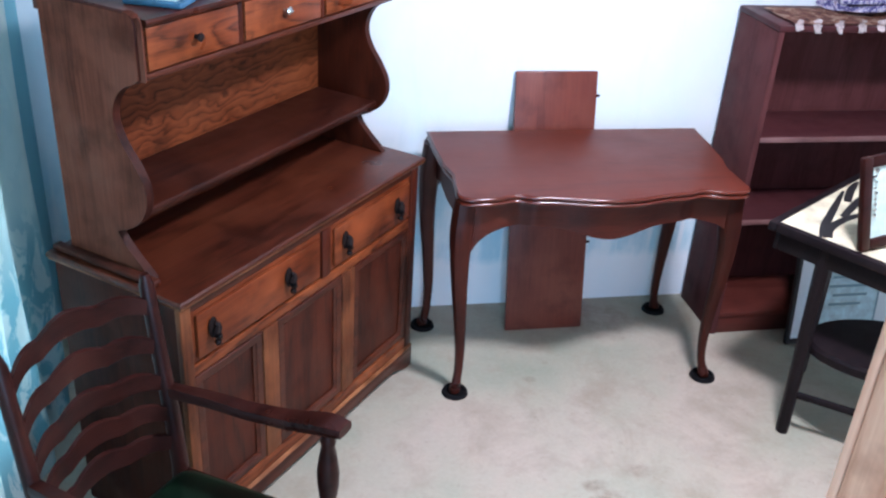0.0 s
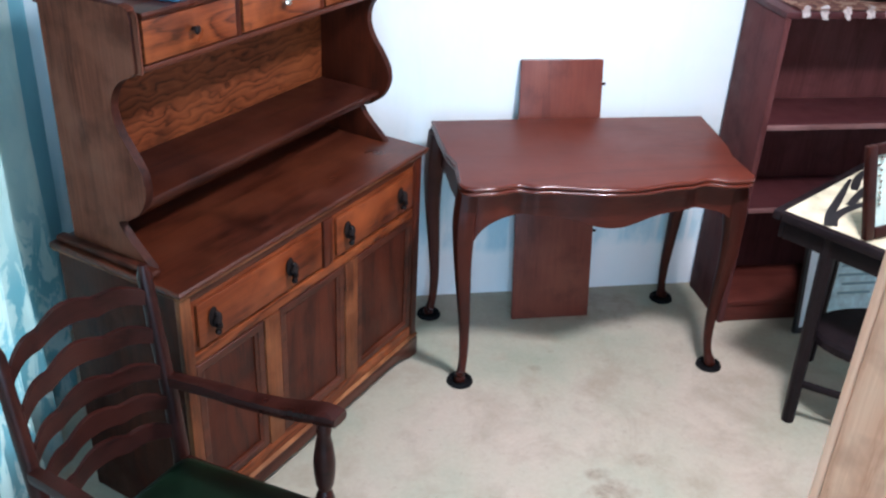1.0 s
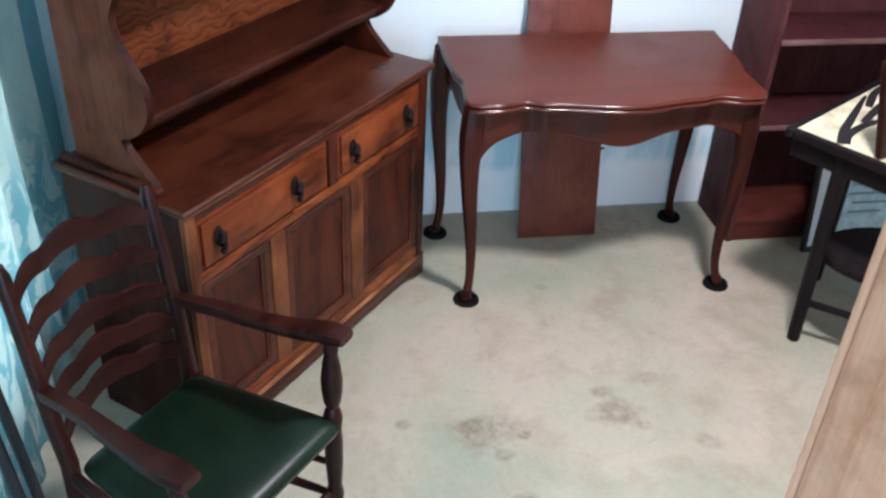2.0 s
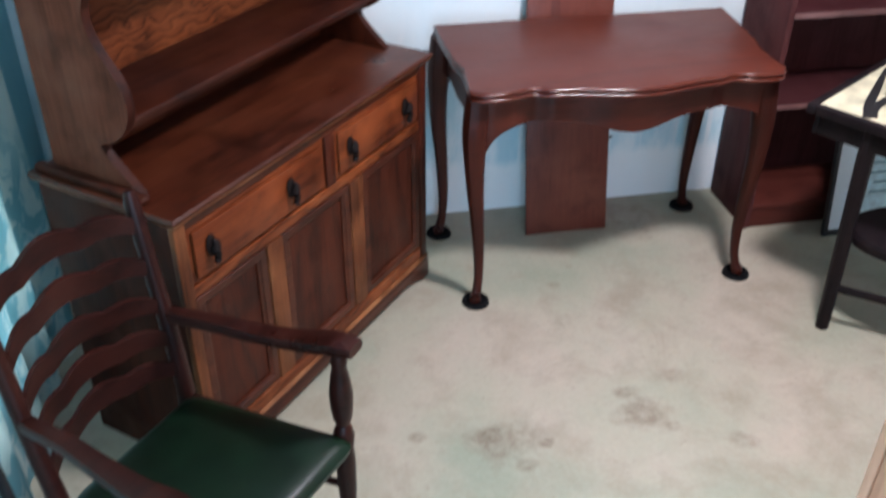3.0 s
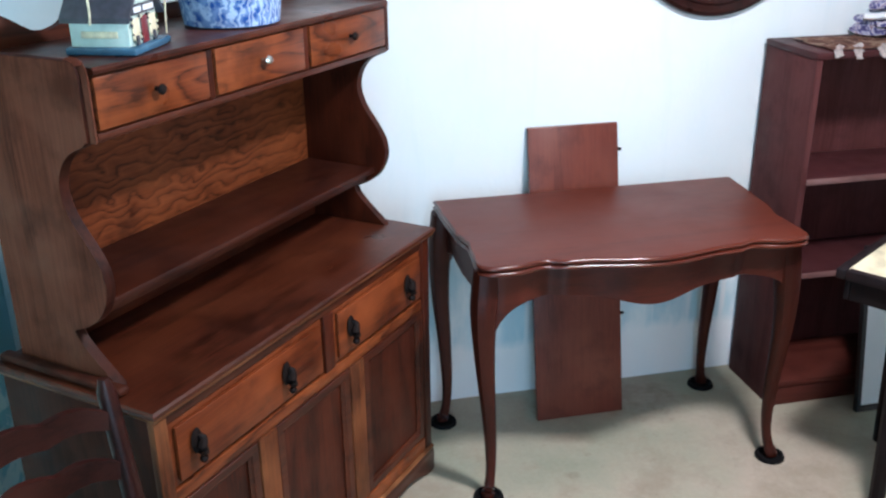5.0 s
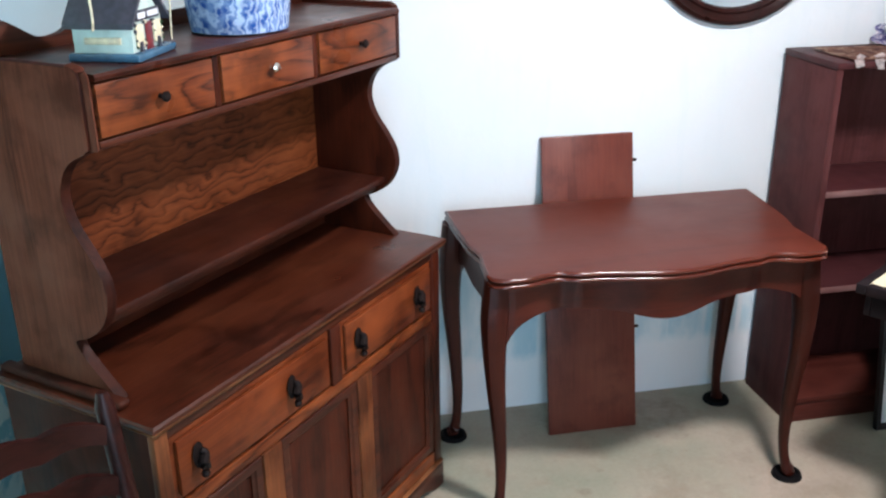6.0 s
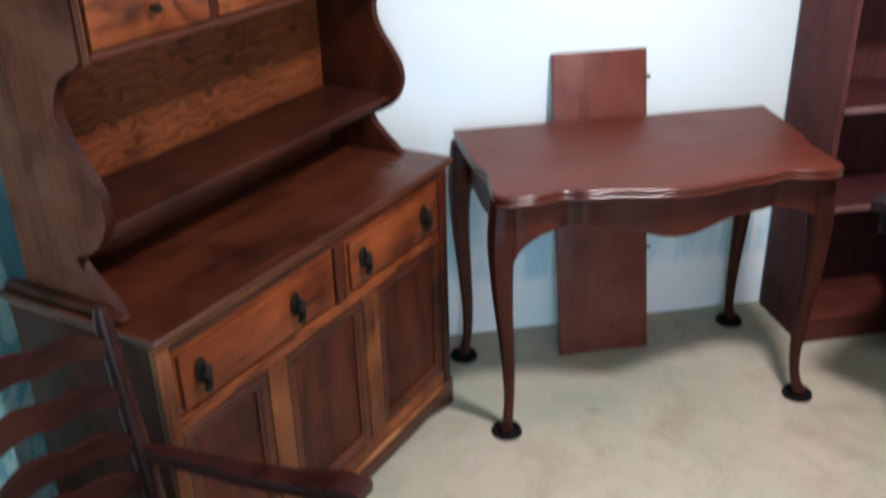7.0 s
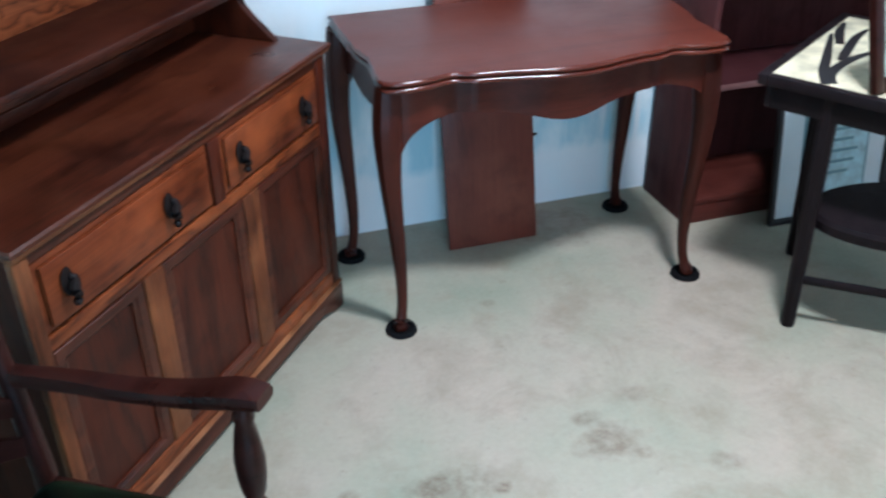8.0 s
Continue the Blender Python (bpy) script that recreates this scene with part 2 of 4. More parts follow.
# dark marks on the concrete: x, y, radius, strength
STAINS = [(-0.06, -0.61, 0.075, 0.8), (0.335, -0.575, 0.055, 0.95), (-0.005, -0.86, 0.026, 1.3), (-0.09, -0.58, 0.03, 0.9), (0.30, 0.42, 0.05, 0.6), (0.05, -0.635, 0.018, 1.0), (-0.28, -0.55, 0.02, 0.7), (0.56, -0.72, 0.03, 0.6), (0.32, -0.485, 0.028, 0.8),
          (0.47, -0.44, 0.03, 0.5), (0.62, 0.40, 0.11, 0.55), (-0.02, -0.70, 0.02, 0.8), (0.27, 0.05, 0.018, 0.4), (0.40, -0.63, 0.02, 0.6)]


def floor_paint():
    m, nt, b = mat("stained_cream_concrete", 0.6)
    v = coords(nt, (1, 1, 1))
    big = noise_tex(nt, v, 1.7, 4, 0.55)
    mid = noise_tex(nt, v, 6.5, 6, 0.65, 0.3)
    fine = noise_tex(nt, v, 70, 4, 0.6)
    c = ramp(nt, big, [(0.34, (0.262, 0.285, 0.200)), (0.48, (0.375, 0.342, 0.250)), (0.62, (0.435, 0.358, 0.276))])
    c = mixc(nt, ramp(nt, mid, [(0.50, (0, 0, 0)), (0.72, (0.6, 0.6, 0.6))]), c, (0.27, 0.225, 0.150))
    c = mixc(nt, ramp(nt, noise_tex(nt, v, 3.1, 6, 0.7, 0.6), [(0.50, (0, 0, 0)), (0.66, (0.42, 0.42, 0.42))]), c, (0.25, 0.20, 0.13))
    c = mixc(nt, ramp(nt, noise_tex(nt, v, 24, 5, 0.7), [(0.60, (0, 0, 0)), (0.74, (0.5, 0.5, 0.5))]), c, (0.20, 0.165, 0.11))
    broken = ramp(nt, noise_tex(nt, v, 34, 5, 0.65), [(0.36, (0.25, 0.25, 0.25)), (0.60, (1, 1, 1))])
    c = mixc(nt, 0.12, c, ramp(nt, fine, [(0.3, (0.25, 0.24, 0.20)), (0.7, (0.52, 0.48, 0.42))]))
    warp = node(nt, "ShaderNodeTexNoise", Scale=9.0, Detail=5.0, Roughness=0.7)
    nt.links.new(v, warp.inputs["Vector"])
    for x, y, r, s in STAINS:
        ad = nt.nodes.new("ShaderNodeVectorMath")
        ad.operation, ad.inputs[1].default_value = "MULTIPLY_ADD", (r * 2.4,) * 3
        nt.links.new(warp.outputs["Color"], ad.inputs[0])
        ad.inputs[2].default_value = (-x - r * 1.2, -y - r * 1.2, -r * 1.2)
        su = nt.nodes.new("ShaderNodeVectorMath")
        nt.links.new(v, su.inputs[0])
        nt.links.new(ad.outputs[0], su.inputs[1])
        fl = nt.nodes.new("ShaderNodeVectorMath")
        fl.operation, fl.inputs[1].default_value = "MULTIPLY", (1, 1.25, 0)
        nt.links.new(su.outputs[0], fl.inputs[0])
        ln = nt.nodes.new("ShaderNodeVectorMath")
        ln.operation = "LENGTH"
        nt.links.new(fl.outputs[0], ln.inputs[0])
        dv = nt.nodes.new("ShaderNodeMath")
        dv.operation, dv.inputs[1].default_value = "DIVIDE", r * 1.6
        nt.links.new(ln.outputs["Value"], dv.inputs[0])
        f = ramp(nt, dv.outputs[0], [(0.0, (s * 0.42,) * 3), (0.45, (min(1, s * 0.80),) * 3), (1.0, (0, 0, 0))])
        c = mixc(nt, mixc(nt, 1.0, f, broken, "MULTIPLY"), c, (0.155, 0.108, 0.070))
    nt.links.new(c, b.inputs["Base Color"])
    bump(nt, b, mid, 0.18, 0.003)
    return m


def curtain_cloth():
    m, nt, b = mat("pale_curtain_with_teal_leaves", 0.8)
    v = coords(nt, (1, 1, 1))
    n = noise_tex(nt, coords(nt, (1, 16, 6), (0.5, 0, 0)), 1.5, 5, 0.6, 0.8)
    tc = nt.nodes.new("ShaderNodeTexCoord")
    sx = nt.nodes.new("ShaderNodeSeparateXYZ")
    nt.links.new(tc.outputs["Object"], sx.inputs[0])
    lower = ramp(nt, sx.outputs["Z"], [(0.60, (1, 1, 1)), (0.78, (0.12, 0.12, 0.12))])
    pat = ramp(nt, n, [(0.46, (0, 0, 0)), (0.52, (0.9, 0.9, 0.9))])
    base = ramp(nt, noise_tex(nt, v, 3, 4), [(0.3, (0.55, 0.63, 0.60)), (0.7, (0.66, 0.72, 0.68))])
    f = mixc(nt, 1.0, pat, lower, "MULTIPLY")
    col = mixc(nt, f, base, (0.22, 0.44, 0.48))
    nt.links.new(col, b.inputs["Base Color"])
    tr, mx = nt.nodes.new("ShaderNodeBsdfTranslucent"), node(nt, "ShaderNodeMixShader", Fac=0.4)
    nt.links.new(col, tr.inputs[0])
    nt.links.new(b.outputs[0], mx.inputs[1])
    nt.links.new(tr.outputs[0], mx.inputs[2])
    nt.links.new(mx.outputs[0], nt.nodes["Material Output"].inputs[0])
    bump(nt, b, noise_tex(nt, v, 260, 2), 0.2, 0.001)
    return m


def transferware():
    m, nt, b = mat("blue_and_white_transferware", 0.12)
    v = coords(nt, (1, 1, 1))
    vo = node(nt, "ShaderNodeTexVoronoi", Scale=46.0)
    nt.links.new(v, vo.inputs["Vector"])
    w = node(nt, "ShaderNodeTexWave", Scale=26.0, Distortion=9.0, Detail=3.0, Detail_Scale=2.0)
    nt.links.new(v, w.inputs["Vector"])
    a = ramp(nt, vo.outputs["Distance"], [(0.25, (0.02, 0.08, 0.30)), (0.6, (0.32, 0.47, 0.70))])
    c = ramp(nt, w.outputs["Fac"], [(0.35, (0.025, 0.10, 0.36)), (0.75, (0.50, 0.63, 0.79))])
    nt.links.new(mixc(nt, 0.5, a, c), b.inputs["Base Color"])
    return m


def doily_cloth():
    m, nt, b = mat("brown_floral_runner", 0.9)
    v = coords(nt, (1, 1, 1))
    n = noise_tex(nt, v, 26, 4, 0.6, 1.0)
    c = ramp(nt, n, [(0.35, (0.10, 0.035, 0.03)), (0.5, (0.26, 0.11, 0.07)), (0.62, (0.50, 0.34, 0.24)), (0.75, (0.13, 0.06, 0.05))])
    nt.links.new(c, b.inputs["Base Color"])
    bump(nt, b, n, 0.4, 0.002)
    return m


def printed_cloth():
    m, nt, b = mat("navy_printed_cloth", 0.85)
    v = coords(nt, (1, 1, 1))
    n = noise_tex(nt, v, 45, 3, 0.6, 1.5)
    c = ramp(nt, n, [(0.38, (0.03, 0.03, 0.10)), (0.48, (0.09, 0.08, 0.22)), (0.56, (0.50, 0.50, 0.58)), (0.66, (0.20, 0.12, 0.16))])
    nt.links.new(c, b.inputs["Base Color"])
    bump(nt, b, n, 0.5, 0.003)
    return m


NAVY = printed_cloth()
WALL = wall_paint("white_wall_paint", (0.76, 0.79, 0.80), (0.81, 0.83, 0.84), (0.62, 0.70, 0.72))
PALE_WALL = wall_paint("pale_aqua_wall_paint", (0.71, 0.795, 0.81), (0.78, 0.83, 0.84), (0.52, 0.68, 0.72), (0.85, 0.865, 0.865))
SIDE_WALL, FLOOR = side_wall_paint(), floor_paint()
CURTAIN, CHINA, RUNNER = curtain_cloth(), transferware(), doily_cloth()
MIRROR = mat("mirror_glass", 0.02, 1.0)[0]
MIRROR.node_tree.nodes["Principled BSDF"].inputs["Base Color"].default_value = (0.9, 0.92, 0.92, 1)


# ---- building helpers ----
def thing(name, m=Matrix(), **tags):
    ob = new(name)
    ob.matrix_world = m
    ob.empty_display_size = 0.05
    return tagged(ob, **tags)


def part(name, bm, material, parent=None, label="", smooth=True, **tags):
    bmesh.ops.recalc_face_normals(bm, faces=bm.faces)
    me = bpy.data.meshes.new(name)
    bm.to_mesh(me)
    bm.free()
    me.materials.append(material)
    if smooth:
        me.polygons.foreach_set("use_smooth", [True] * len(me.polygons))
        me.set_sharp_from_angle(angle=radians(35))
    ob = new(name, me)
    ob.parent = parent
    return tagged(ob, label=label, **tags)


def box(x0, x1, y0, y1, z0, z1, bev=0.003, bm=None, seg=2):
    own = bmesh.new()
    bmesh.ops.create_cube(own, size=1)
    for v in own.verts:
        v.co = Vector(((x0 + x1) / 2 + v.co.x * (x1 - x0), (y0 + y1) / 2 + v.co.y * (y1 - y0), (z0 + z1) / 2 + v.co.z * (z1 - z0)))
    if bev:
        bmesh.ops.bevel(own, geom=own.edges[:], offset=bev, segments=seg, affect="EDGES", profile=0.5)
    return join(bm, own)


def join(bm, own):
    if bm is None:
        return own
    tmp = bpy.data.meshes.new("tmp")
    own.to_mesh(tmp)
    own.free()
    bm.from_mesh(tmp)
    bpy.data.meshes.remove(tmp)
    return bm


def prism(points, axis, a0, a1, bev=0.0, bm=None):
    """A flat outline pushed along an axis; the points are the two other axes in order."""
    own = bmesh.new()
    put = {"x": lambda p, a: (a, p[0], p[1]), "y": lambda p, a: (p[0], a, p[1]), "z": lambda p, a: (p[0], p[1], a)}[axis]
    lo = [own.verts.new(put(p, a0)) for p in points]
    hi = [own.verts.new(put(p, a1)) for p in points]
    own.faces.new(lo)
    own.faces.new(hi)
    n = len(points)
    for i in range(n):
        own.faces.new((lo[i], lo[(i + 1) % n], hi[(i + 1) % n], hi[i]))
    if bev:
        caps = [e for e in own.edges if (e.verts[0] in lo) == (e.verts[1] in lo)]
        bmesh.ops.bevel(own, geom=caps, offset=bev, segments=2, affect="EDGES", profile=0.5)
    return join(bm, own)


def layers(rings, bm=None):
    """A skin over closed rings of equal length, capped at both ends."""
    own = bmesh.new()
    vs = [[own.verts.new(p) for p in r] for r in rings]
    n = len(vs[0])
    for a, b in zip(vs, vs[1:]):
        for i in range(n):
            own.faces.new((a[i], a[(i + 1) % n], b[(i + 1) % n], b[i]))
    own.faces.new(vs[0])
    own.faces.new(vs[-1])
    return join(bm, own)


def lathe(profile, seg=24, bm=None, at=(0, 0, 0)):
    return layers([[(at[0] + r * math.cos(2 * math.pi * i / seg), at[1] + r * math.sin(2 * math.pi * i / seg), at[2] + z) for i in range(seg)] for r, z in profile], bm)


def sweep(path, sizes, seg=10, bm=None, square=0.0, up=(0, 0, 1)):
    """A rod along a path; sizes: half width and half height at each point; square 1 gives flat sides."""
    pts = [Vector(p) for p in path]
    rings = []
    for i, p in enumerate(pts):
        d = (pts[min(i + 1, len(pts) - 1)] - pts[max(i - 1, 0)]).normalized()
        ref = Vector(up) if abs(d.dot(Vector(up))) < 0.95 else Vector((1, 0, 0))
        side = d.cross(ref).normalized()
        top = side.cross(d).normalized()
        a, b = sizes[i] if isinstance(sizes[i], tuple) else (sizes[i], sizes[i])
        ring = []
        for k in range(seg):
            t = 2 * math.pi * (k + 0.5) / seg
            c, s = math.cos(t), math.sin(t)
            q = max(abs(c), abs(s))
            f = 1 + square * (1 / q - 1)
            ring.append(p + side * (a * c * f) + top * (b * s * f))
        rings.append(ring)
    return layers(rings, bm)


def curve_points(knots, n):
    """Smooth points through knots (Catmull-Rom)."""
    ks = [Vector(k) for k in knots]
    out = []
    for j in range(n):
        u = j / (n - 1) * (len(ks) - 1)
        i = min(int(u), len(ks) - 2)
        t = u - i
        p0, p1, p2, p3 = ks[max(i - 1, 0)], ks[i], ks[i + 1], ks[min(i + 2, len(ks) - 1)]
        out.append(0.5 * (2 * p1 + (p2 - p0) * t + (2 * p0 - 5 * p1 + 4 * p2 - p3) * t * t + (3 * p1 - p0 - 3 * p2 + p3) * t ** 3))
    return out


# ---- the room ----


def room():
    part("floor", box(XL - 0.1, XR + 0.1, YN - 0.1, YW + 0.1, -0.12, 0.0, 0), FLOOR, None, "cream concrete floor with dark stains", False, category="floor", kind="structure")
    part("ceiling", box(XL - 0.1, XR + 0.1, YN - 0.1, YW + 0.1, ZC, ZC + 0.1, 0), WALL, None, "plain white ceiling", False, category="ceiling", kind="structure")
    part("wall_north", box(XL - 0.1, XR + 0.1, YW, YW + 0.1, 0.0, ZC, 0), PALE_WALL, None, "rough pale aqua-white painted wall", False, category="wall", kind="structure")
    bm = box(XL - 0.1, XL, YN, -1.30, 0.0, ZC, 0)
    box(XL - 0.1, XL, -0.15, YW, 0.0, ZC, 0, bm)
    box(XL - 0.1, XL, -1.30, -0.15, 0.0, 0.30, 0, bm)
    box(XL - 0.1, XL, -1.30, -0.15, 1.90, ZC, 0, bm)
    part("wall_west", bm, SIDE_WALL, None, "turquoise painted wall", False, category="wall", kind="structure")
    part("wall_east", box(XR, XR + 0.1, YN, YW, 0.0, ZC, 0), WALL, None, "plain white wall", False, category="wall", kind="structure")
    bm = box(XL, -1.05, YN - 0.1, YN, 0.0, ZC, 0)
    box(-0.05, XR, YN - 0.1, YN, 0.0, ZC, 0, bm)
    box(-1.05, -0.05, YN - 0.1, YN, 2.05, ZC, 0, bm)
    part("wall_south", bm, WALL, None, "white wall with an open doorway", False, category="wall", kind="structure")


room()


def ground_outside():
    bm = bmesh.new()
    bmesh.ops.create_grid(bm, x_segments=2, y_segments=2, size=60)
    for v in bm.verts:
        v.co += Vector((0, -60 + YN - 0.1, -0.06))
    part("ground", bm, plain("grey_yard", (0.25, 0.24, 0.21), 0.9, 0, 0.2, 2.0, 0), None, "grey yard beyond the doorway", False, category="ground", kind="structure")


ground_outside()


# ---- oak dresser ----
W, H = 1.058, 0.767


def handle(parent, x, z):
    bm = lathe([(0.0005, 0.0), (0.013, 0.001), (0.015, 0.004), (0.009, 0.008), (0.0005, 0.010)], 12)
    bmesh.ops.rotate(bm, verts=bm.verts, matrix=Matrix.Rotation(radians(90), 3, "X"))
    bmesh.ops.scale(bm, verts=bm.verts, vec=(1, 1, 1.9))
    drop = sweep(curve_points([(0, -0.010, 0.014), (0.006, -0.015, 0.004), (-0.003, -0.018, -0.012), (0.004, -0.018, -0.024), (0, -0.017, -0.036)], 16), [0.004 + 0.0065 * math.sin(math.pi * k / 15) for k in range(16)], 8)
    bm = join(bm, drop)
    bm = join(bm, lathe([(0.0005, -0.010), (0.007, -0.008), (0.009, -0.002), (0.006, 0.004), (0.0005, 0.006)], 10, at=(0, -0.017, -0.034)))
    bmesh.ops.translate(bm, verts=bm.verts, vec=(x, 0, z))
    return part("handle", bm, IRON, parent, "dark metal drop handle")


def framed(x0, x1, z0, z1, y, lip, depth):
    """A raised moulding round an opening, mitred into one ring."""
    bm = bmesh.new()
    prof = [(0.0, 0.0), (0.0, depth - 0.002), (0.002, depth), (lip * 0.7, depth), (lip * 0.85, depth * 0.6), (lip, depth * 0.5), (lip, 0.0)]
    rings = []
    for sx, sz in ((0, 0), (1, 0), (1, 1), (0, 1)):
        rings.append([bm.verts.new((x0 + o if not sx else x1 - o, y - d, z0 + o if not sz else z1 - o)) for o, d in prof])
    for k in range(4):
        a, b = rings[k], rings[(k + 1) % 4]
        for i in range(len(prof)):
            n = (i + 1) % len(prof)
            bm.faces.new((a[i], b[i], b[n], a[n]))
    return bm


def dresser():
    d = thing("dresser", pose(-0.788, -0.628, 0, 0, 0, 49.75), label="dark oak dresser with drawers, cupboard doors and an open plate rack", category="dresser")
    F = 0.022
    # carcass
    part("base_side", box(0.014, 0.034, F, 0.415, 0.0, 0.742), OAK_DARK, d)
    part("base_side", box(1.024, 1.044, F, 0.415, 0.0, 0.742), OAK_UP, d)
    part("base_back", box(0.034, 1.024, 0.405, 0.415, 0.02, 0.742, 0), OAK_UP, d)
    part("base_bottom", box(0.034, 1.024, F + 0.012, 0.405, 0.08, 0.10, 0), OAK, d)
    # front frame
    part("corner_stile", box(0.012, 0.046, F - 0.006, F + 0.012, 0.0, 0.742, 0.004), OAK_WORN, d, "worn golden oak edge")
    part("corner_stile", box(1.012, 1.046, F - 0.006, F + 0.012, 0.0, 0.742, 0.004), OAK_UP, d)
    part("top_rail", box(0.046, 1.012, F, F + 0.012, 0.715, 0.742), OAK, d)
    part("middle_rail", box(0.046, 1.012, F, F + 0.012, 0.538, 0.568, 0.004), OAK_FRONT, d)
    part("drawer_divider", box(0.550, 0.590, F - 0.003, F + 0.012, 0.568, 0.715, 0.004), OAK_UP, d)
    part("bottom_rail", box(0.046, 1.012, F - 0.004, F + 0.012, 0.075, 0.125, 0.004), OAK_FRONT, d)
    for x in (0.292, 0.645):
        part("door_stile", box(x, x + 0.062, F - 0.005, F + 0.012, 0.125, 0.538, 0.004), OAK_WORN, d, "worn golden oak stile")
    # the foot board stands on bracket ends and arches over the floor between them
    def bracket(u):
        e = min(u - 0.010, 1.048 - u)
        return 0.0 if e < 0.045 else 0.034 * math.sin(min(1.0, (e - 0.045) / 0.09) * math.pi / 2)
    low = [(0.010 + 1.038 * k / 60, bracket(0.010 + 1.038 * k / 60)) for k in range(61)]
    part("foot_board", prism(low + [(1.048, 0.060), (1.044, 0.074), (0.014, 0.074), (0.010, 0.060)], "y", F - 0.012, F + 0.012, 0.002), OAK, d)
    part("foot_moulding", prism([(F - 0.011, 0.0742), (F - 0.013, 0.080), (F - 0.005, 0.088), (F - 0.0045, 0.0742)], "x", 0.012, 1.046), OAK_EDGE, d, "worn golden moulding above the foot board, highlight in its colour")
    # drawers
    for x0, x1, hs in ((0.050, 0.548, (0.112, 0.398)), (0.592, 1.010, (0.652, 0.925))):
        dr = part("drawer", box(x0, x1, F + 0.004, F + 0.22, 0.572, 0.712, 0.002), OAK_DRAWER, d)
        part("drawer_front", box(x0 + 0.012, x1 - 0.012, F - 0.006, F + 0.003, 0.582, 0.702, 0.004), OAK_DRAWER, dr)
        for hx in hs:
            h = handle(dr, hx - 0.004, 0.651)
            h.location.y = F - 0.007
    # doors with sunk panels
    for x0, x1 in ((0.048, 0.290), (0.356, 0.643), (0.709, 1.010)):
        door = part("door", framed(x0, x1, 0.128, 0.536, F + 0.012, 0.030, 0.014), OAK, d)
        arch = [(x0 + 0.026, 0.15), (x1 - 0.026, 0.15), (x1 - 0.026, 0.498)] + [(x1 - 0.026 - (x1 - x0 - 0.052) * k / 12, 0.498 + 0.012 * math.sin(math.pi * k / 12)) for k in range(1, 12)] + [(x0 + 0.026, 0.498)]
        bm = prism(arch, "y", F + 0.009, F + 0.020)
        part("panel", bm, OAK_UP, door)
    # moulded top
    prof = [(0.010, 0.742), (0.006, 0.746), (0.004, 0.752), (0.0, 0.755), (0.0, 0.762), (0.005, 0.767)]

    def slab(o):
        return [(o, o), (W - o, o), (W - o, 0.425), (o, 0.425)]
    part("edge_moulding", layers([[(x, y, z) for x, y in slab(o)] for o, z in prof[:4]]), OAK_EDGE, d, "worn golden moulding under the top, highlight in its colour")
    part("top_board", layers([[(x, y, z) for x, y in slab(o)] for o, z in ((0.001, 0.7552), (0.0, 0.757), (0.0005, 0.763), (0.005, 0.767))]), OAK, d, "broad dark oak top board")
    # strip along the near end
    part("end_moulding", box(0.016, 0.0435, 0.095, 0.420, 0.7675, 0.784, 0.007, seg=3), OAK_DARK, d)
    # rack ends with a scrolled front edge
    scroll = [(0.125, 0.768), (0.150, 0.790), (0.178, 0.815), (0.205, 0.842), (0.222, 0.866), (0.200, 0.874), (0.168, 0.890), (0.140, 0.915), (0.122, 0.950), (0.118, 0.985),
              (0.128, 1.015), (0.150, 1.050), (0.176, 1.085), (0.192, 1.120), (0.194, 1.155), (0.180, 1.190), (0.155, 1.215), (0.118, 1.232), (0.108, 1.240)]
    pts = [(p.x, p.y) for p in curve_points([(a, b, 0) for a, b in scroll], 52)]
    outline = pts + [(0.108, 1.352), (0.113, 1.366), (0.126, 1.374), (0.385, 1.374), (0.385, 0.768)]
    for x in (0.044, 1.004):
        end = part("rack_end", prism(outline, "x", x, x + 0.022, 0.003), OAK_SIDE if x < 0.5 else OAK_UP, d, "faded brown oak end" if x < 0.5 else "")
        # faces along the edge get darker oak, which dims them by colour
        end.data.materials.append(OAK_DARK)
        for f in end.data.polygons:
            f.material_index = 0 if abs(f.normal.x) > 0.9 else 1
    rim = curve_points([(0.055, 0.1065, 1.237), (0.055, 0.1065, 1.290), (0.055, 0.1065, 1.340), (0.055, 0.1085, 1.358), (0.055, 0.118, 1.371), (0.055, 0.135, 1.375)], 16)
    part("edge_strip", sweep(rim, [(0.0108, 0.004)] * 16, 8, square=0.8, up=(0, 0.3, 1)), OAK_SIDE, d, "faded rounded edge strip")
    part("back_panel", box(0.066, 1.004, 0.366, 0.380, 0.768, 1.347, 0), OAK_BACK, d, "oak back panel with flame grain")
    part("plate_shelf", box(0.066, 1.004, 0.150, 0.366, 0.914, 0.930, 0.005), OAK_SHELF, d)
    part("shelf_lip", box(0.067, 1.003, 0.178, 0.192, 0.889, 0.9135, 0.004), OAK, d)
    part("back_rail", box(0.066, 1.004, 0.352, 0.366, 0.768, 0.800, 0.004), OAK, d)
    # small drawers under the top
    part("drawer_shelf", box(0.066, 1.004, 0.104, 0.366, 1.236, 1.250, 0.003), OAK, d)
    for x in (0.352, 0.664):
        part("rack_divider", box(x, x + 0.016, 0.106, 0.366, 1.250, 1.346, 0.002), OAK_UP, d)
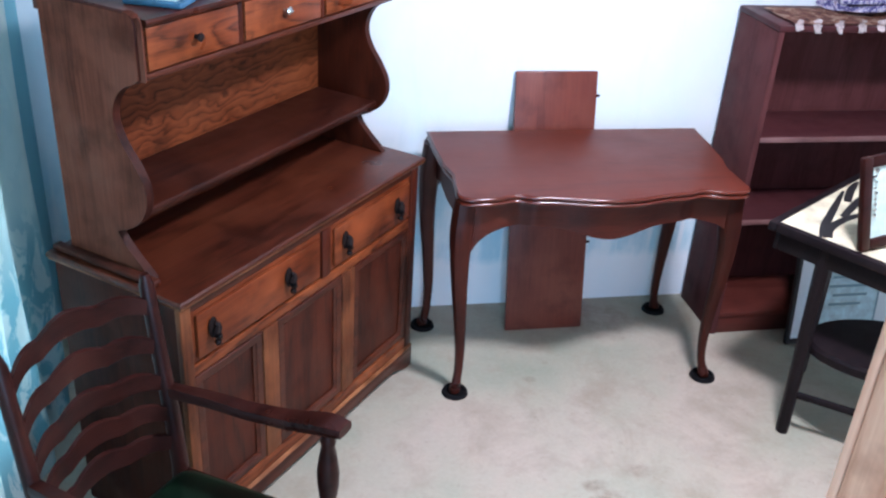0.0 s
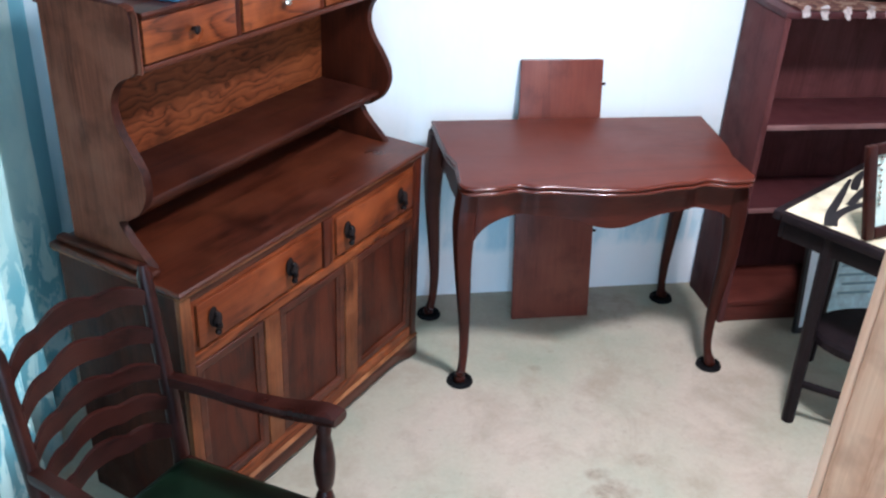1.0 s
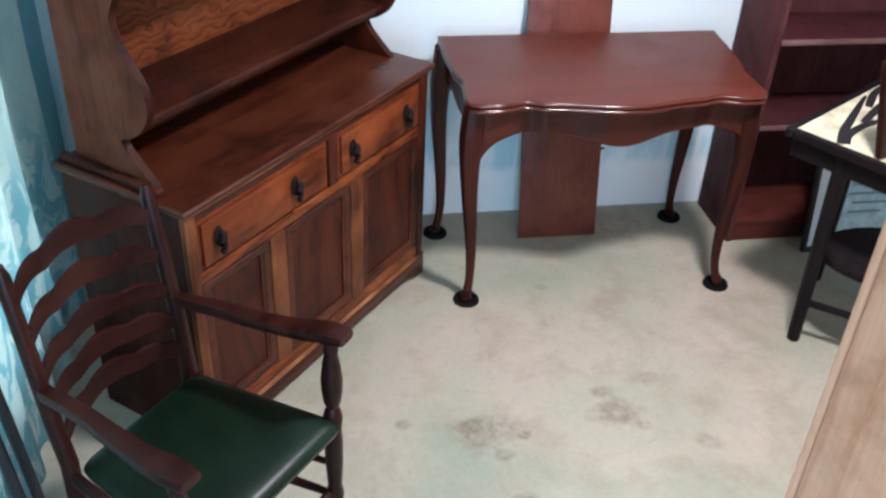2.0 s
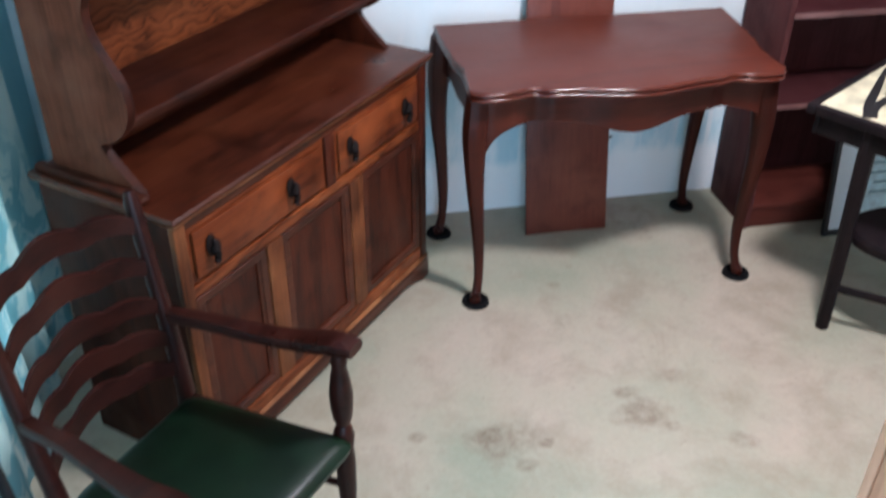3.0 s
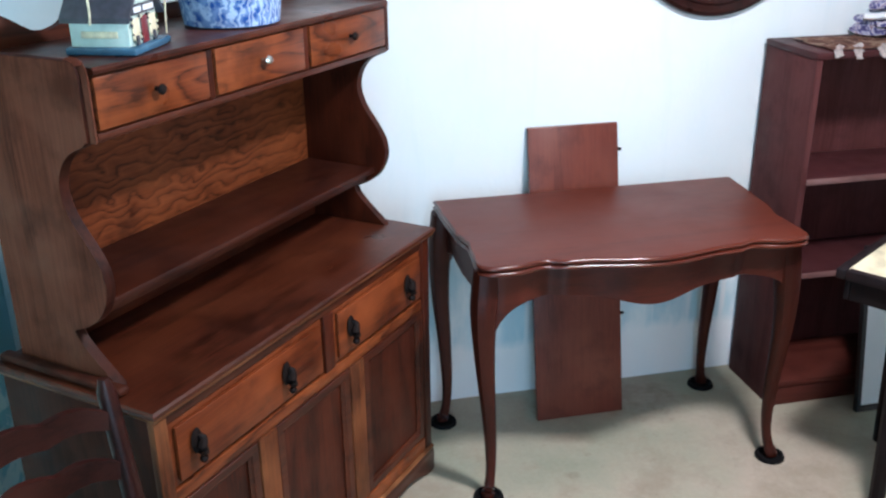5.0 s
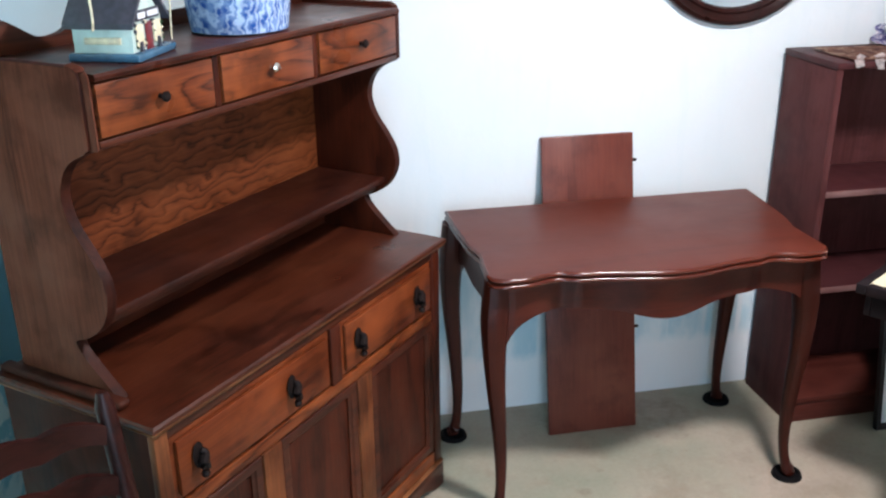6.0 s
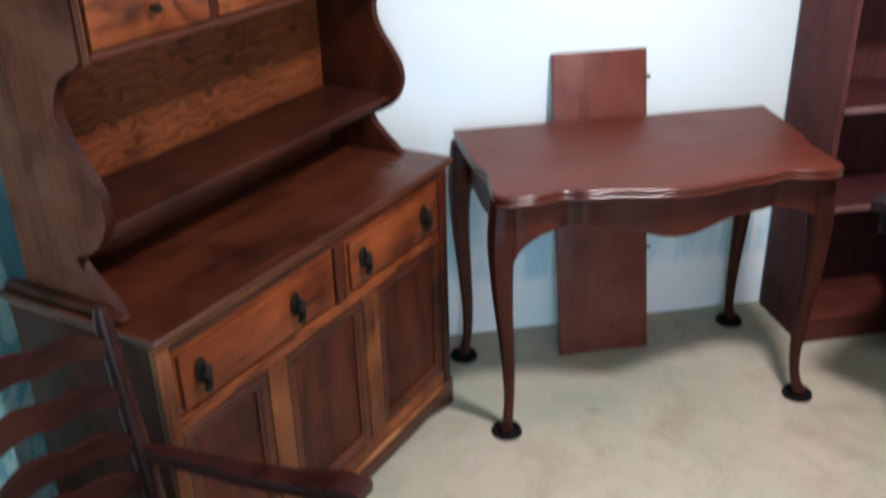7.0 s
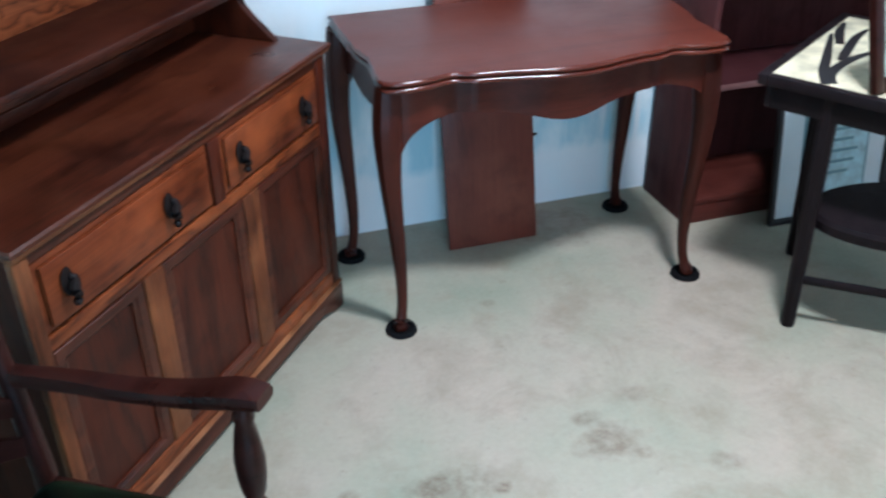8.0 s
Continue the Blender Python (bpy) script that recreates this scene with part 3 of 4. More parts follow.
    for x0, x1, m, lab in ((0.070, 0.349, IRON, "dark knob"), (0.371, 0.661, CHROME, "bright metal knob"), (0.683, 1.000, IRON, "dark knob")):
        dr = part("small_drawer", box(x0, x1, 0.108, 0.34, 1.253, 1.345, 0.002), OAK_FRONT, d)
        part("drawer_front", box(x0 + 0.001, x1 - 0.001, 0.102, 0.1075, 1.254, 1.344, 0.003), OAK_FRONT, dr)
        bm = lathe([(0.0005, 0.0), (0.005, 0.0), (0.004, 0.006), (0.008, 0.010), (0.010, 0.015), (0.007, 0.019), (0.0005, 0.020)], 16)
        bmesh.ops.rotate(bm, verts=bm.verts, matrix=Matrix.Rotation(radians(90), 3, "X"))
        k = part("knob", bm, m, dr, lab)
        k.location = ((x0 + x1) / 2, 0.102, 1.300)
    rings = [[(x, y, z) for x, y in ((0.0665, 0.100 - o), (1.0035, 0.100 - o), (1.0035, 0.384), (0.0665, 0.384))] for o, z in ((0.0, 1.348), (0.005, 1.350), (0.006, 1.357), (0.002, 1.362))]
    part("rack_top", layers(rings), OAK, d)
    def crest(u):
        e = min(u - 0.045, 1.026 - u)
        return 1.404 - 0.024 * math.cos(2 * math.pi * (e - 0.18) / 0.24) if e < 0.30 else 1.428 - 0.034 * min(1.0, (e - 0.30) / 0.12) ** 2
    wave = [(0.045, 1.340)] + [(0.045 + 0.981 * k / 70, crest(0.045 + 0.981 * k / 70)) for k in range(71)] + [(1.026, 1.340)]
    part("gallery", prism(wave, "y", 0.3835, 0.398, 0.002), OAK, d, "low wavy back gallery")
    return d


dresser()
DRESSER = pose(-0.788, -0.628, 0, 0, 0, 49.75)


# ---- folding card table ----
def table():
    t = thing("card_table", pose(0, 0, 0), label="polished mahogany folding card table with cabriole legs", category="table")
    XA, XB, YB = -0.056, 0.906, 0.444
    xc, hw = (XA + XB) / 2, (XB - XA) / 2

    def front(o):
        pts = []
        for k in range(61):
            s = -1 + 2 * k / 60
            a = abs(s)
            if a < 0.52:
                y = -0.092 - 0.036 * (0.5 + 0.5 * math.cos(math.pi * a / 0.52))
            elif a < 0.64:
                y = -0.092 + 0.018 * (0.5 - 0.5 * math.cos(math.pi * (a - 0.52) / 0.12))
            elif a < 0.84:
                y = -0.074 - 0.020 * (0.5 - 0.5 * math.cos(math.pi * (a - 0.64) / 0.20))
            else:
                y = -0.094 + 0.014 * max(0.0, (a - 0.92) / 0.08) ** 2
            pts.append((xc + s * (hw - 0.012 - o), y + o))
        return pts

    def outline(o):
        ff = front(o)
        left = [(XA + o, YB - o), (XA + o, 0.30), (XA + 0.004 + o, 0.16), (XA + 0.018 + o, 0.09), (XA + 0.012 + o, 0.03), (XA + 0.006 + o, -0.03), (XA + 0.004 + o, -0.06)]
        right = [(XA + XB - x, y) for x, y in reversed(left)]
        return [(x - 0.042 * max(0.0, (x - xc) / hw) * (YB - y) / 0.54, y) for x, y in left + ff + right]

    for name, z0, z1 in (("lower_leaf", 0.7205, 0.7345), ("tabletop", 0.7365, 0.7505)):
        prof = [(0.010, z0), (0.004, z0 + 0.001), (0.001, z0 + 0.0035), (0.0, z0 + 0.0065), (0.0008, z0 + 0.0095), (0.003, z0 + 0.012), (0.006, z0 + 0.0135), (0.010, z1)]
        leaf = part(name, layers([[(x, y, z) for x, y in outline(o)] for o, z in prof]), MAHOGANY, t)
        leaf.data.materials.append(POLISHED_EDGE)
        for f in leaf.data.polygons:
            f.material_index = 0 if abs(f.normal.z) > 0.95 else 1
    # from here down the wood is the darkened, shaded copy
    # aprons
    fr = front(0.030)
    bm = bmesh.new()
    rows = []
    for x, y0 in fr:
        y = y0 + 0.016
        a = abs(x - xc) / (hw - 0.052)
        if a < 0.42:
            zb = 0.598 + 0.029 * (0.5 - 0.5 * math.cos(math.pi * a / 0.42))
        elif a < 0.74:
            zb = 0.627 + 0.006 * math.sin(math.pi * (a - 0.42) / 0.32)
        else:
            zb = 0.627 - 0.117 * (1 - math.sqrt(max(0.0, 1 - ((a - 0.74) / 0.26) ** 2)))
        rows.append([bm.verts.new(p) for p in ((x, y, zb), (x, y, 0.7203), (x, y + 0.02, 0.7203), (x, y + 0.02, zb))])
    for a, b in zip(rows, rows[1:]):
        for i in range(4):
            bm.faces.new((a[i], a[(i + 1) % 4], b[(i + 1) % 4], b[i]))
    bm.faces.new(rows[0])
    bm.faces.new(rows[-1])
    part("front_apron", bm, MAHOGANY_RAIL_SHADED, t)
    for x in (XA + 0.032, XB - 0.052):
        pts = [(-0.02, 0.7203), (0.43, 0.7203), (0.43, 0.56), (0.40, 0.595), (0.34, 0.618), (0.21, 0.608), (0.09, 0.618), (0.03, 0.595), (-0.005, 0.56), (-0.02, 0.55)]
        part("side_apron", prism(pts, "x", x, x + 0.02), MAHOGANY_RAIL_SHADED, t)
    part("back_apron", box(XA + 0.05, XB - 0.05, 0.385, 0.403, 0.61, 0.7203), MAHOGANY_RAIL_SHADED, t)
    # legs, each standing in a black cup
    for fx, fy, sx, sy, kx, ky in ((0.0, 0.0, -1, -1, -0.016, -0.016), (0.880, -0.003, 1, -1, -0.046, -0.014), (-0.040, 0.412, -1, 0.6, 0.006, 0.004), (0.876, 0.438, 1, 0.6, -0.012, -0.018)):
        prof = [(0.7195, 0.0, 0.033), (0.66, 0.003, 0.036), (0.60, 0.008, 0.035), (0.52, 0.009, 0.030), (0.42, 0.005, 0.0252), (0.30, -0.004, 0.0205), (0.18, -0.011, 0.0165), (0.10, -0.011, 0.0140), (0.05, -0.006, 0.0142), (0.022, 0.001, 0.0185), (0.012, 0.001, 0.0185)]
        pts = [(fx + sx * o + kx * min(1, z / 0.6), fy + sy * o + ky * min(1, z / 0.6), z) for z, o, r in prof]
        path = curve_points(pts, 30)
        rad = curve_points([(r, 0, 0) for z, o, r in prof], 30)
        leg = part("leg", sweep(path, [v.x for v in rad], 14, square=0.35), MAHOGANY_UP_SHADED, t)
        part("floor_cup", lathe([(0.002, 0.004), (0.030, 0.004), (0.032, 0.012), (0.040, 0.012), (0.043, 0.006), (0.044, 0.0), (0.002, 0.0)], 24, at=(fx, fy, 0)), BLACK, leg, "round black floor cup")
    return t


table()


def loose_leaf():
    t = thing("table_leaf", pose(0.405, 0.345, 0.001, -11.0, 0, 0), label="mahogany table leaf leaning upright against the white wall", category="table leaf")
    part("board", box(-0.146, 0.146, 0.0, 0.018, 0.0, 0.945, 0.004), LEAF, t)
    for z in (0.33, 0.86):
        bm = lathe([(0.0005, 0), (0.005, 0.0), (0.005, 0.010), (0.003, 0.014), (0.0005, 0.014)], 10)
        bmesh.ops.rotate(bm, verts=bm.verts, matrix=Matrix.Rotation(radians(90), 3, "Y"))
        p = part("peg", bm, IRON, t, "small dark locating peg")
        p.location = (0.146, 0.009, z)


loose_leaf()


# ---- bookcase ----
def bookcase():
    b = thing("bookcase", pose(1.03, 0.25, 0), label="reddish brown open wooden bookcase, shelves empty", category="bookcase")
    Wb, D, Hb = 0.90, 0.272, 1.164
    for x in (0.0, Wb - 0.02):
        part("side_panel", box(x, x + 0.02, 0.0, D, 0.0, Hb - 0.02, 0.002), SHELF_WOOD, b)
    part("top_panel", box(-0.003, Wb + 0.003, -0.004, D, Hb - 0.0195, Hb, 0.003), SHELF_FLAT, b)
    part("back_board", box(0.02, Wb - 0.02, D - 0.012, D - 0.002, 0.02, Hb - 0.02, 0), SHELF_WOOD, b)
    for z in (0.765, 0.455):
        shelf = part("shelf", box(0.02, Wb - 0.02, 0.004, D - 0.012, z, z + 0.019, 0.003), SHELF_FLAT, b)
        part("edging", box(0.021, Wb - 0.021, 0.0005, 0.0038, z + 0.0005, z + 0.0195, 0.0012), SHELF_EDGE, shelf, "pale shelf edging")
    low = part("bottom_shelf", box(0.02, Wb - 0.02, 0.004, D - 0.012, 0.070, 0.088, 0.002), SHELF_RED, b)
    part("edging", box(0.021, Wb - 0.021, 0.0005, 0.0038, 0.0705, 0.0885, 0.0012), SHELF_RED, low)
    part("plinth", box(0.02, Wb - 0.02, 0.006, 0.024, 0.0, 0.070, 0.002), SHELF_RED, b)


bookcase()


def runner():
    r = thing("table_runner", pose(1.03, 0.25, 1.164), label="brown floral runner with crocheted tassels on the bookcase", category="runner")
    bm = bmesh.new()
    nx, ny = 26, 14
    grid = []
    for i in range(nx):
        row = []
        for j in range(ny):
            x, s = 0.05 + 0.78 * i / (nx - 1), j / (ny - 1) * 0.207
            y, z = 0.215 - s, 0.004
            if y < -0.006:
                z, y = 0.004 + (y + 0.006), -0.008
            row.append(bm.verts.new((x, y + 0.002 * math.sin(i * 1.3), z + 0.0015 * (1 + math.sin(i * 0.9 + j * 0.7)))))
        grid.append(row)
    for i in range(nx - 1):
        for j in range(ny - 1):
            bm.faces.new((grid[i][j], grid[i + 1][j], grid[i + 1][j + 1], grid[i][j + 1]))
    bmesh.ops.solidify(bm, geom=bm.faces[:], thickness=0.002)
    part("cloth", bm, RUNNER, r)
    rnd = random.Random(4)
    for i in range(11):
        x = 0.07 + 0.072 * i + rnd.uniform(-0.02, 0.02)
        y = rnd.choice((-0.012, -0.012, 0.03, 0.08))
        bm = bmesh.new()
        for k in range(14):
            own = bmesh.new()
            bmesh.ops.create_icosphere(own, subdivisions=1, radius=0.003 + rnd.random() * 0.004)
            drop = rnd.uniform(-0.030, 0.006) if y < 0 else 0.0
            for v in own.verts:
                v.co += Vector((x + rnd.uniform(-0.012, 0.012), y + rnd.uniform(-0.004, 0.012), 0.011 + drop + rnd.uniform(0, 0.005)))
                if v.co.y > -0.009:
                    v.co.z = max(v.co.z, 0.0065)
            bm = join(bm, own)
        part("tassel", bm, LACE, r, "off-white crocheted tassel")


runner()


def bundle():
    t = thing("cloth_bundle", pose(1.42, 0.41, 1.172), label="folded navy patterned cloth on the bookcase runner", category="cloth")
    rnd = random.Random(7)
    for k in range(4):
        pts = [(-0.12 + 0.024 * i, 0.03 * math.sin(i * 0.9 + k), 0.020 + 0.024 * k + 0.006 * math.sin(i * 1.4 + k * 2)) for i in range(11)]
        part("fold", sweep(pts, [(0.055 - 0.006 * k + 0.008 * rnd.random(), 0.016) for _ in pts], 12), NAVY if k != 2 else WHITE_PAPER, t, "pale printed fold" if k == 2 else "")


bundle()


def small_box():
    t = thing("cardboard_box", pose(1.66, 0.40, 1.172, 0, 0, 12), label="plain tan cardboard box on the bookcase", category="box")
    part("carton", box(-0.09, 0.09, -0.07, 0.07, 0.0, 0.16, 0.003), TAN, t)
    part("lid", box(-0.092, 0.092, -0.072, 0.072, 0.1605, 0.168, 0.002), TAN, t)


small_box()


# ---- round wall mirror ----
def mirror():
    t = thing("wall_mirror", pose(0.845, YW - 0.001, 1.535, 90, 0, 0), label="round mirror in a dark moulded wooden frame on the wall", category="mirror")
    R = 0.30
    prof = [(R - 0.055, 0.006), (R - 0.050, 0.018), (R - 0.040, 0.022), (R - 0.034, 0.016), (R - 0.026, 0.018), (R - 0.014, 0.030), (R - 0.004, 0.022), (R, 0.008), (R - 0.002, 0.0), (R - 0.055, 0.0)]
    bm = bmesh.new()
    seg = 64
    vs = [[bm.verts.new((r * math.cos(2 * math.pi * i / seg), r * math.sin(2 * math.pi * i / seg), z)) for r, z in prof] for i in range(seg)]
    for i in range(seg):
        a, b = vs[i], vs[(i + 1) % seg]
        for j in range(len(prof)):
            k = (j + 1) % len(prof)
            bm.faces.new((a[j], b[j], b[k], a[k]))
    part("frame", bm, CHAIR_WOOD, t)
    part("mirror_glass", lathe([(0.001, 0.003), (R - 0.054, 0.003), (R - 0.054, 0.007), (0.001, 0.007)], 48), MIRROR, t, "silvered glass")


mirror()


# ---- ladder-back armchair ----
def armchair():
    c = thing("armchair", pose(-0.915, -0.877, 0, 0, 0, -39.5), label="dark ladder-back wooden armchair with a green vinyl seat", category="chair")

    def post_x(z):
        return 0.0 - 0.056 * max(0.0, (z - 0.43)) / 0.47 - 0.02 * max(0.0, 0.43 - z) / 0.43
    for s in (-1, 1):
        pts = [(post_x(z), s * (0.172 + 0.004 * (z > 0.5)), z) for z in (0.0, 0.15, 0.3, 0.43, 0.55, 0.7, 0.8, 0.87, 0.895)]
        part("back_post", sweep(pts, [0.014, 0.017, 0.018, 0.019, 0.018, 0.017, 0.016, 0.016, 0.009], 12), CHAIR_WOOD, c)
    # five wavy slats bowed backwards
    for z in (0.830, 0.738, 0.648, 0.570, 0.494):
        bm = bmesh.new()
        n = 44
        rows = []
        for k in range(n + 1):
            s = -1 + 2 * k / n
            y = s * 0.166
            x = post_x(z) - 0.050 * (1 - s * s)
            a = abs(s)
            # a broad lobe in the middle, a notch on each side of it, then a lower lobe towards the post
            lobe = 0.014 * abs(math.sin(math.pi * (a + 0.42) / 0.84)) if a < 0.42 else 0.012 * abs(math.sin(math.pi * (a - 0.42) / 0.58))
            top = 0.021 + lobe - 0.008 * a
            bot = -0.032 + lobe * 0.8 + 0.006 * a
            rise = 0.016 * (1 - a * a)
            rows.append([bm.verts.new(p) for p in ((x, y, z + bot + rise), (x + 0.009, y, z + bot + rise + 0.002), (x + 0.009, y, z + top + rise - 0.002), (x, y, z + top + rise))])
        for a, b in zip(rows, rows[1:]):
            for i in range(4):
                bm.faces.new((a[i], a[(i + 1) % 4], b[(i + 1) % 4], b[i]))
        bm.faces.new(rows[0])
        bm.faces.new(rows[-1])
        part("back_slat", bm, CHAIR_WOOD, c)
    # arms and turned front legs
    for s in (-1, 1):
        arm = [(post_x(0.62) + 0.005, s * 0.178, 0.618), (0.10, s * 0.188, 0.632), (0.18, s * 0.198, 0.634), (0.28, s * 0.213, 0.643), (0.358, s * 0.222, 0.660), (0.406, s * 0.224, 0.664)]
        path = curve_points(arm, 24)
        half = curve_points([(0.014, 0.015, 0), (0.017, 0.014, 0), (0.020, 0.013, 0), (0.024, 0.013, 0), (0.029, 0.013, 0), (0.023, 0.011, 0)], 24)
        part("arm", sweep(path, [(v.x, v.y) for v in half], 12, square=0.55), CHAIR_WOOD, c)
        prof = [(0.012, 0.0), (0.016, 0.02), (0.019, 0.10), (0.016, 0.16), (0.021, 0.19), (0.016, 0.22), (0.020, 0.28), (0.021, 0.36), (0.019, 0.40), (0.022, 0.43), (0.017, 0.45), (0.013, 0.46), (0.019, 0.475), (0.023, 0.51), (0.024, 0.54), (0.019, 0.58), (0.014, 0.61), (0.017, 0.62), (0.014, 0.63), (0.013, 0.645)]
        part("front_leg", lathe(prof, 14, at=(0.366, s * 0.222, 0)), CHAIR_WOOD, c, "turned front leg")
        part("side_stretcher", sweep([(-0.01, s * 0.174, 0.19), (0.2, s * 0.19, 0.19), (0.362, s * 0.215, 0.19)], [0.009, 0.013, 0.009], 10), CHAIR_WOOD, c)
        part("side_stretcher", sweep([(-0.01, s * 0.174, 0.29), (0.2, s * 0.19, 0.29), (0.362, s * 0.215, 0.29)], [0.008, 0.011, 0.008], 10), CHAIR_WOOD, c)
        part("seat_rail", sweep([(0.0, s * 0.174, 0.395), (0.362, s * 0.215, 0.395)], [(0.011, 0.022)] * 2, 8, square=1), CHAIR_WOOD, c)
    part("front_stretcher", sweep([(0.362, -0.215, 0.20), (0.362, -0.1, 0.20), (0.362, 0, 0.20), (0.362, 0.1, 0.20), (0.362, 0.215, 0.20)], [0.009, 0.013, 0.019, 0.013, 0.009], 12), CHAIR_WOOD, c)
    part("front_rail", sweep([(0.362, -0.215, 0.395), (0.362, 0.215, 0.395)], [(0.011, 0.022)] * 2, 8, square=1), CHAIR_WOOD, c)
    part("back_stretcher", sweep([(-0.01, -0.172, 0.22), (-0.01, 0.172, 0.22)], [0.010, 0.010], 10), CHAIR_WOOD, c)
    # padded seat

    def pad(o):
        out = []
        cs = [(0.022 + o, -0.165 + o), (0.386 - o, -0.212 + o), (0.395 - o, 0.216 - o), (0.022 + o, 0.165 - o)]
        for i in range(4):
            a, b, d2 = Vector(cs[i - 1]), Vector(cs[i]), Vector(cs[(i + 1) % 4])
            u, v = (a - b).normalized(), (d2 - b).normalized()
            for k in range(5):
                t = k / 4
                p = b + u * 0.03 * (1 - t) ** 2 + v * 0.03 * t ** 2
                out.append((p.x, p.y))
        return out
    prof = [(0.010, 0.402), (0.0, 0.408), (-0.003, 0.422), (0.004, 0.434), (0.020, 0.442), (0.05, 0.447), (0.09, 0.451), (0.13, 0.453)]
    part("seat", layers([[(x, y, z) for x, y in pad(o)] for o, z in prof]), GREEN, c, "dark green vinyl seat pad")


armchair()


# ---- dark side table by the bookcase ----
SIDE_TABLE = pose(1.29, -0.28, 0, 0, 0, 33.0)


def side_table():
    t = thing("side_table", SIDE_TABLE, label="black-stained square side table with a cream painted top", category="table")
    h = 0.306
    part("edge_frame", framed_flat(h, 0.026, 0.672, 0.700), BLACK_WOOD, t)
    top = part("painted_top", box(-h + 0.025, h - 0.025, -h + 0.025, h - 0.025, 0.676, 0.698, 0), CREAM, t, "cream top painted with black branches")
    stems = [[(-0.276, 0.152), (-0.200, 0.184), (-0.111, 0.209), (0.0, 0.240), (0.101, 0.268)], [(-0.262, 0.140), (-0.200, 0.166), (-0.101, 0.166), (-0.004, 0.142), (0.09, 0.095)], [(0.030, 0.222), (0.130, 0.256), (0.215, 0.272)],
             [(-0.090, 0.178), (0.032, 0.197), (0.120, 0.206), (0.194, 0.202)], [(-0.274, -0.10), (-0.15, -0.06), (-0.02, -0.08), (0.10, -0.02)], [(-0.12, -0.06), (-0.02, 0.0), (0.10, 0.06)]]
    for st in stems:
        path = curve_points([(x, y, 0.6984) for x, y in st], 14)
        part("painted_branch", sweep(path, [(0.004 + 0.010 * math.sin(math.pi * (0.25 + 0.72 * k / 13)), 0.0012) for k in range(14)], 8), BLACK_PAINT, top)
    # legs lean outwards to the top, each near the middle of a side
    R0, R1 = 0.277, 0.300
    turns = [radians(a) for a in (154, 64, -26, -116)]
    for a in turns:
        c, k = math.cos(a), math.sin(a)
        part("leg", sweep([(R0 * c, R0 * k, 0.0), (0.5 * (R0 + R1) * c, 0.5 * (R0 + R1) * k, 0.34), (R1 * c, R1 * k, 0.6715)], [(0.018, 0.018), (0.020, 0.020), (0.022, 0.022)], 8, square=0.9), BLACK_WOOD, t)
    g = h - 0.020
    for x0, x1, y0, y1 in ((-g, g, -g, -g + 0.016), (-g, g, g - 0.016, g), (-g, -g + 0.016, -g + 0.0165, g - 0.0165), (g - 0.016, g, -g + 0.0165, g - 0.0165)):
        part("apron", box(x0, x1, y0, y1, 0.612, 0.6715, 0.003), BLACK_WOOD, t)
    for k in range(4):
        a, b = turns[k], turns[(k + 1) % 4]
        z = 0.150 if k % 2 else 0.162
        r = R0 + (R1 - R0) * z / 0.6715
        part("stretcher", sweep([(r * math.cos(a), r * math.sin(a), z), (r * math.cos(b), r * math.sin(b), z)], [(0.008, 0.012)] * 2, 8, square=0.9), BLACK_WOOD, t)
    shelf = part("lower_shelf", lathe([(0.002, 0.300), (0.262, 0.300), (0.274, 0.306), (0.276, 0.330), (0.268, 0.342), (0.002, 0.344)], 48, at=(0.035, -0.02, 0)), BLACK_WOOD, t, "oval black lower shelf")
    # the oval is shallow towards the wall
    away = SIDE_TABLE.to_3x3().inverted() @ mathutils.Vector((0.35, 0.94, 0))
    away.normalize()
    front = mathutils.Vector((0.035, -0.02, 0)) - away * 0.276
    squash = mathutils.Matrix.Translation(front) @ mathutils.Matrix.Scale(0.6, 4, away) @ mathutils.Matrix.Translation(-front)
    shelf.data.transform(squash)


def framed_flat(h, w, z0, z1):
    bm = box(-h, h, -h, -h + w, z0, z1, 0.004)
    box(-h, h, h - w, h, z0, z1, 0.004, bm)
    box(-h, -h + w, -h + w, h - w, z0, z1, 0.004, bm)
    return box(h - w, h, -h + w, h - w, z0, z1, 0.004, bm)


side_table()


def standing_frame():
    """A small picture frame propped on the side table, tipped a little on its foot."""
    t = thing("standing_frame", SIDE_TABLE @ pose(-0.284, 0.034, 0.7005, -12, -5, -22), label="dark brown wooden picture frame with glass beads on the side table", category="picture frame")
    w, hh, b = 0.20, 0.27, 0.032
    for x0 in (0.0, w - b):
        part("stile", box(x0, x0 + b, 0.0, 0.022, 0.0, hh, 0.005), CHAIR_WOOD, t)
    for z0 in (0.0, hh - b):
        part("rail", box(b + 0.0005, w - b - 0.0005, 0.001, 0.021, z0, z0 + b, 0.005), CHAIR_WOOD, t)
    part("panel", box(b, w - b, 0.010, 0.016, b, hh - b, 0), MINT, t, "pale green panel")
    rnd = random.Random(11)
    for k in range(9):
        bm = bmesh.new()
        bmesh.ops.create_icosphere(bm, subdivisions=1, radius=0.0045 + 0.002 * rnd.random())
        bmesh.ops.translate(bm, verts=bm.verts, vec=(b + 0.008 + 0.010 * rnd.random(), 0.006, 0.10 + 0.016 * k))
        part("bead", bm, CHROME, t, "bright faceted bead", smooth=False)


standing_frame()


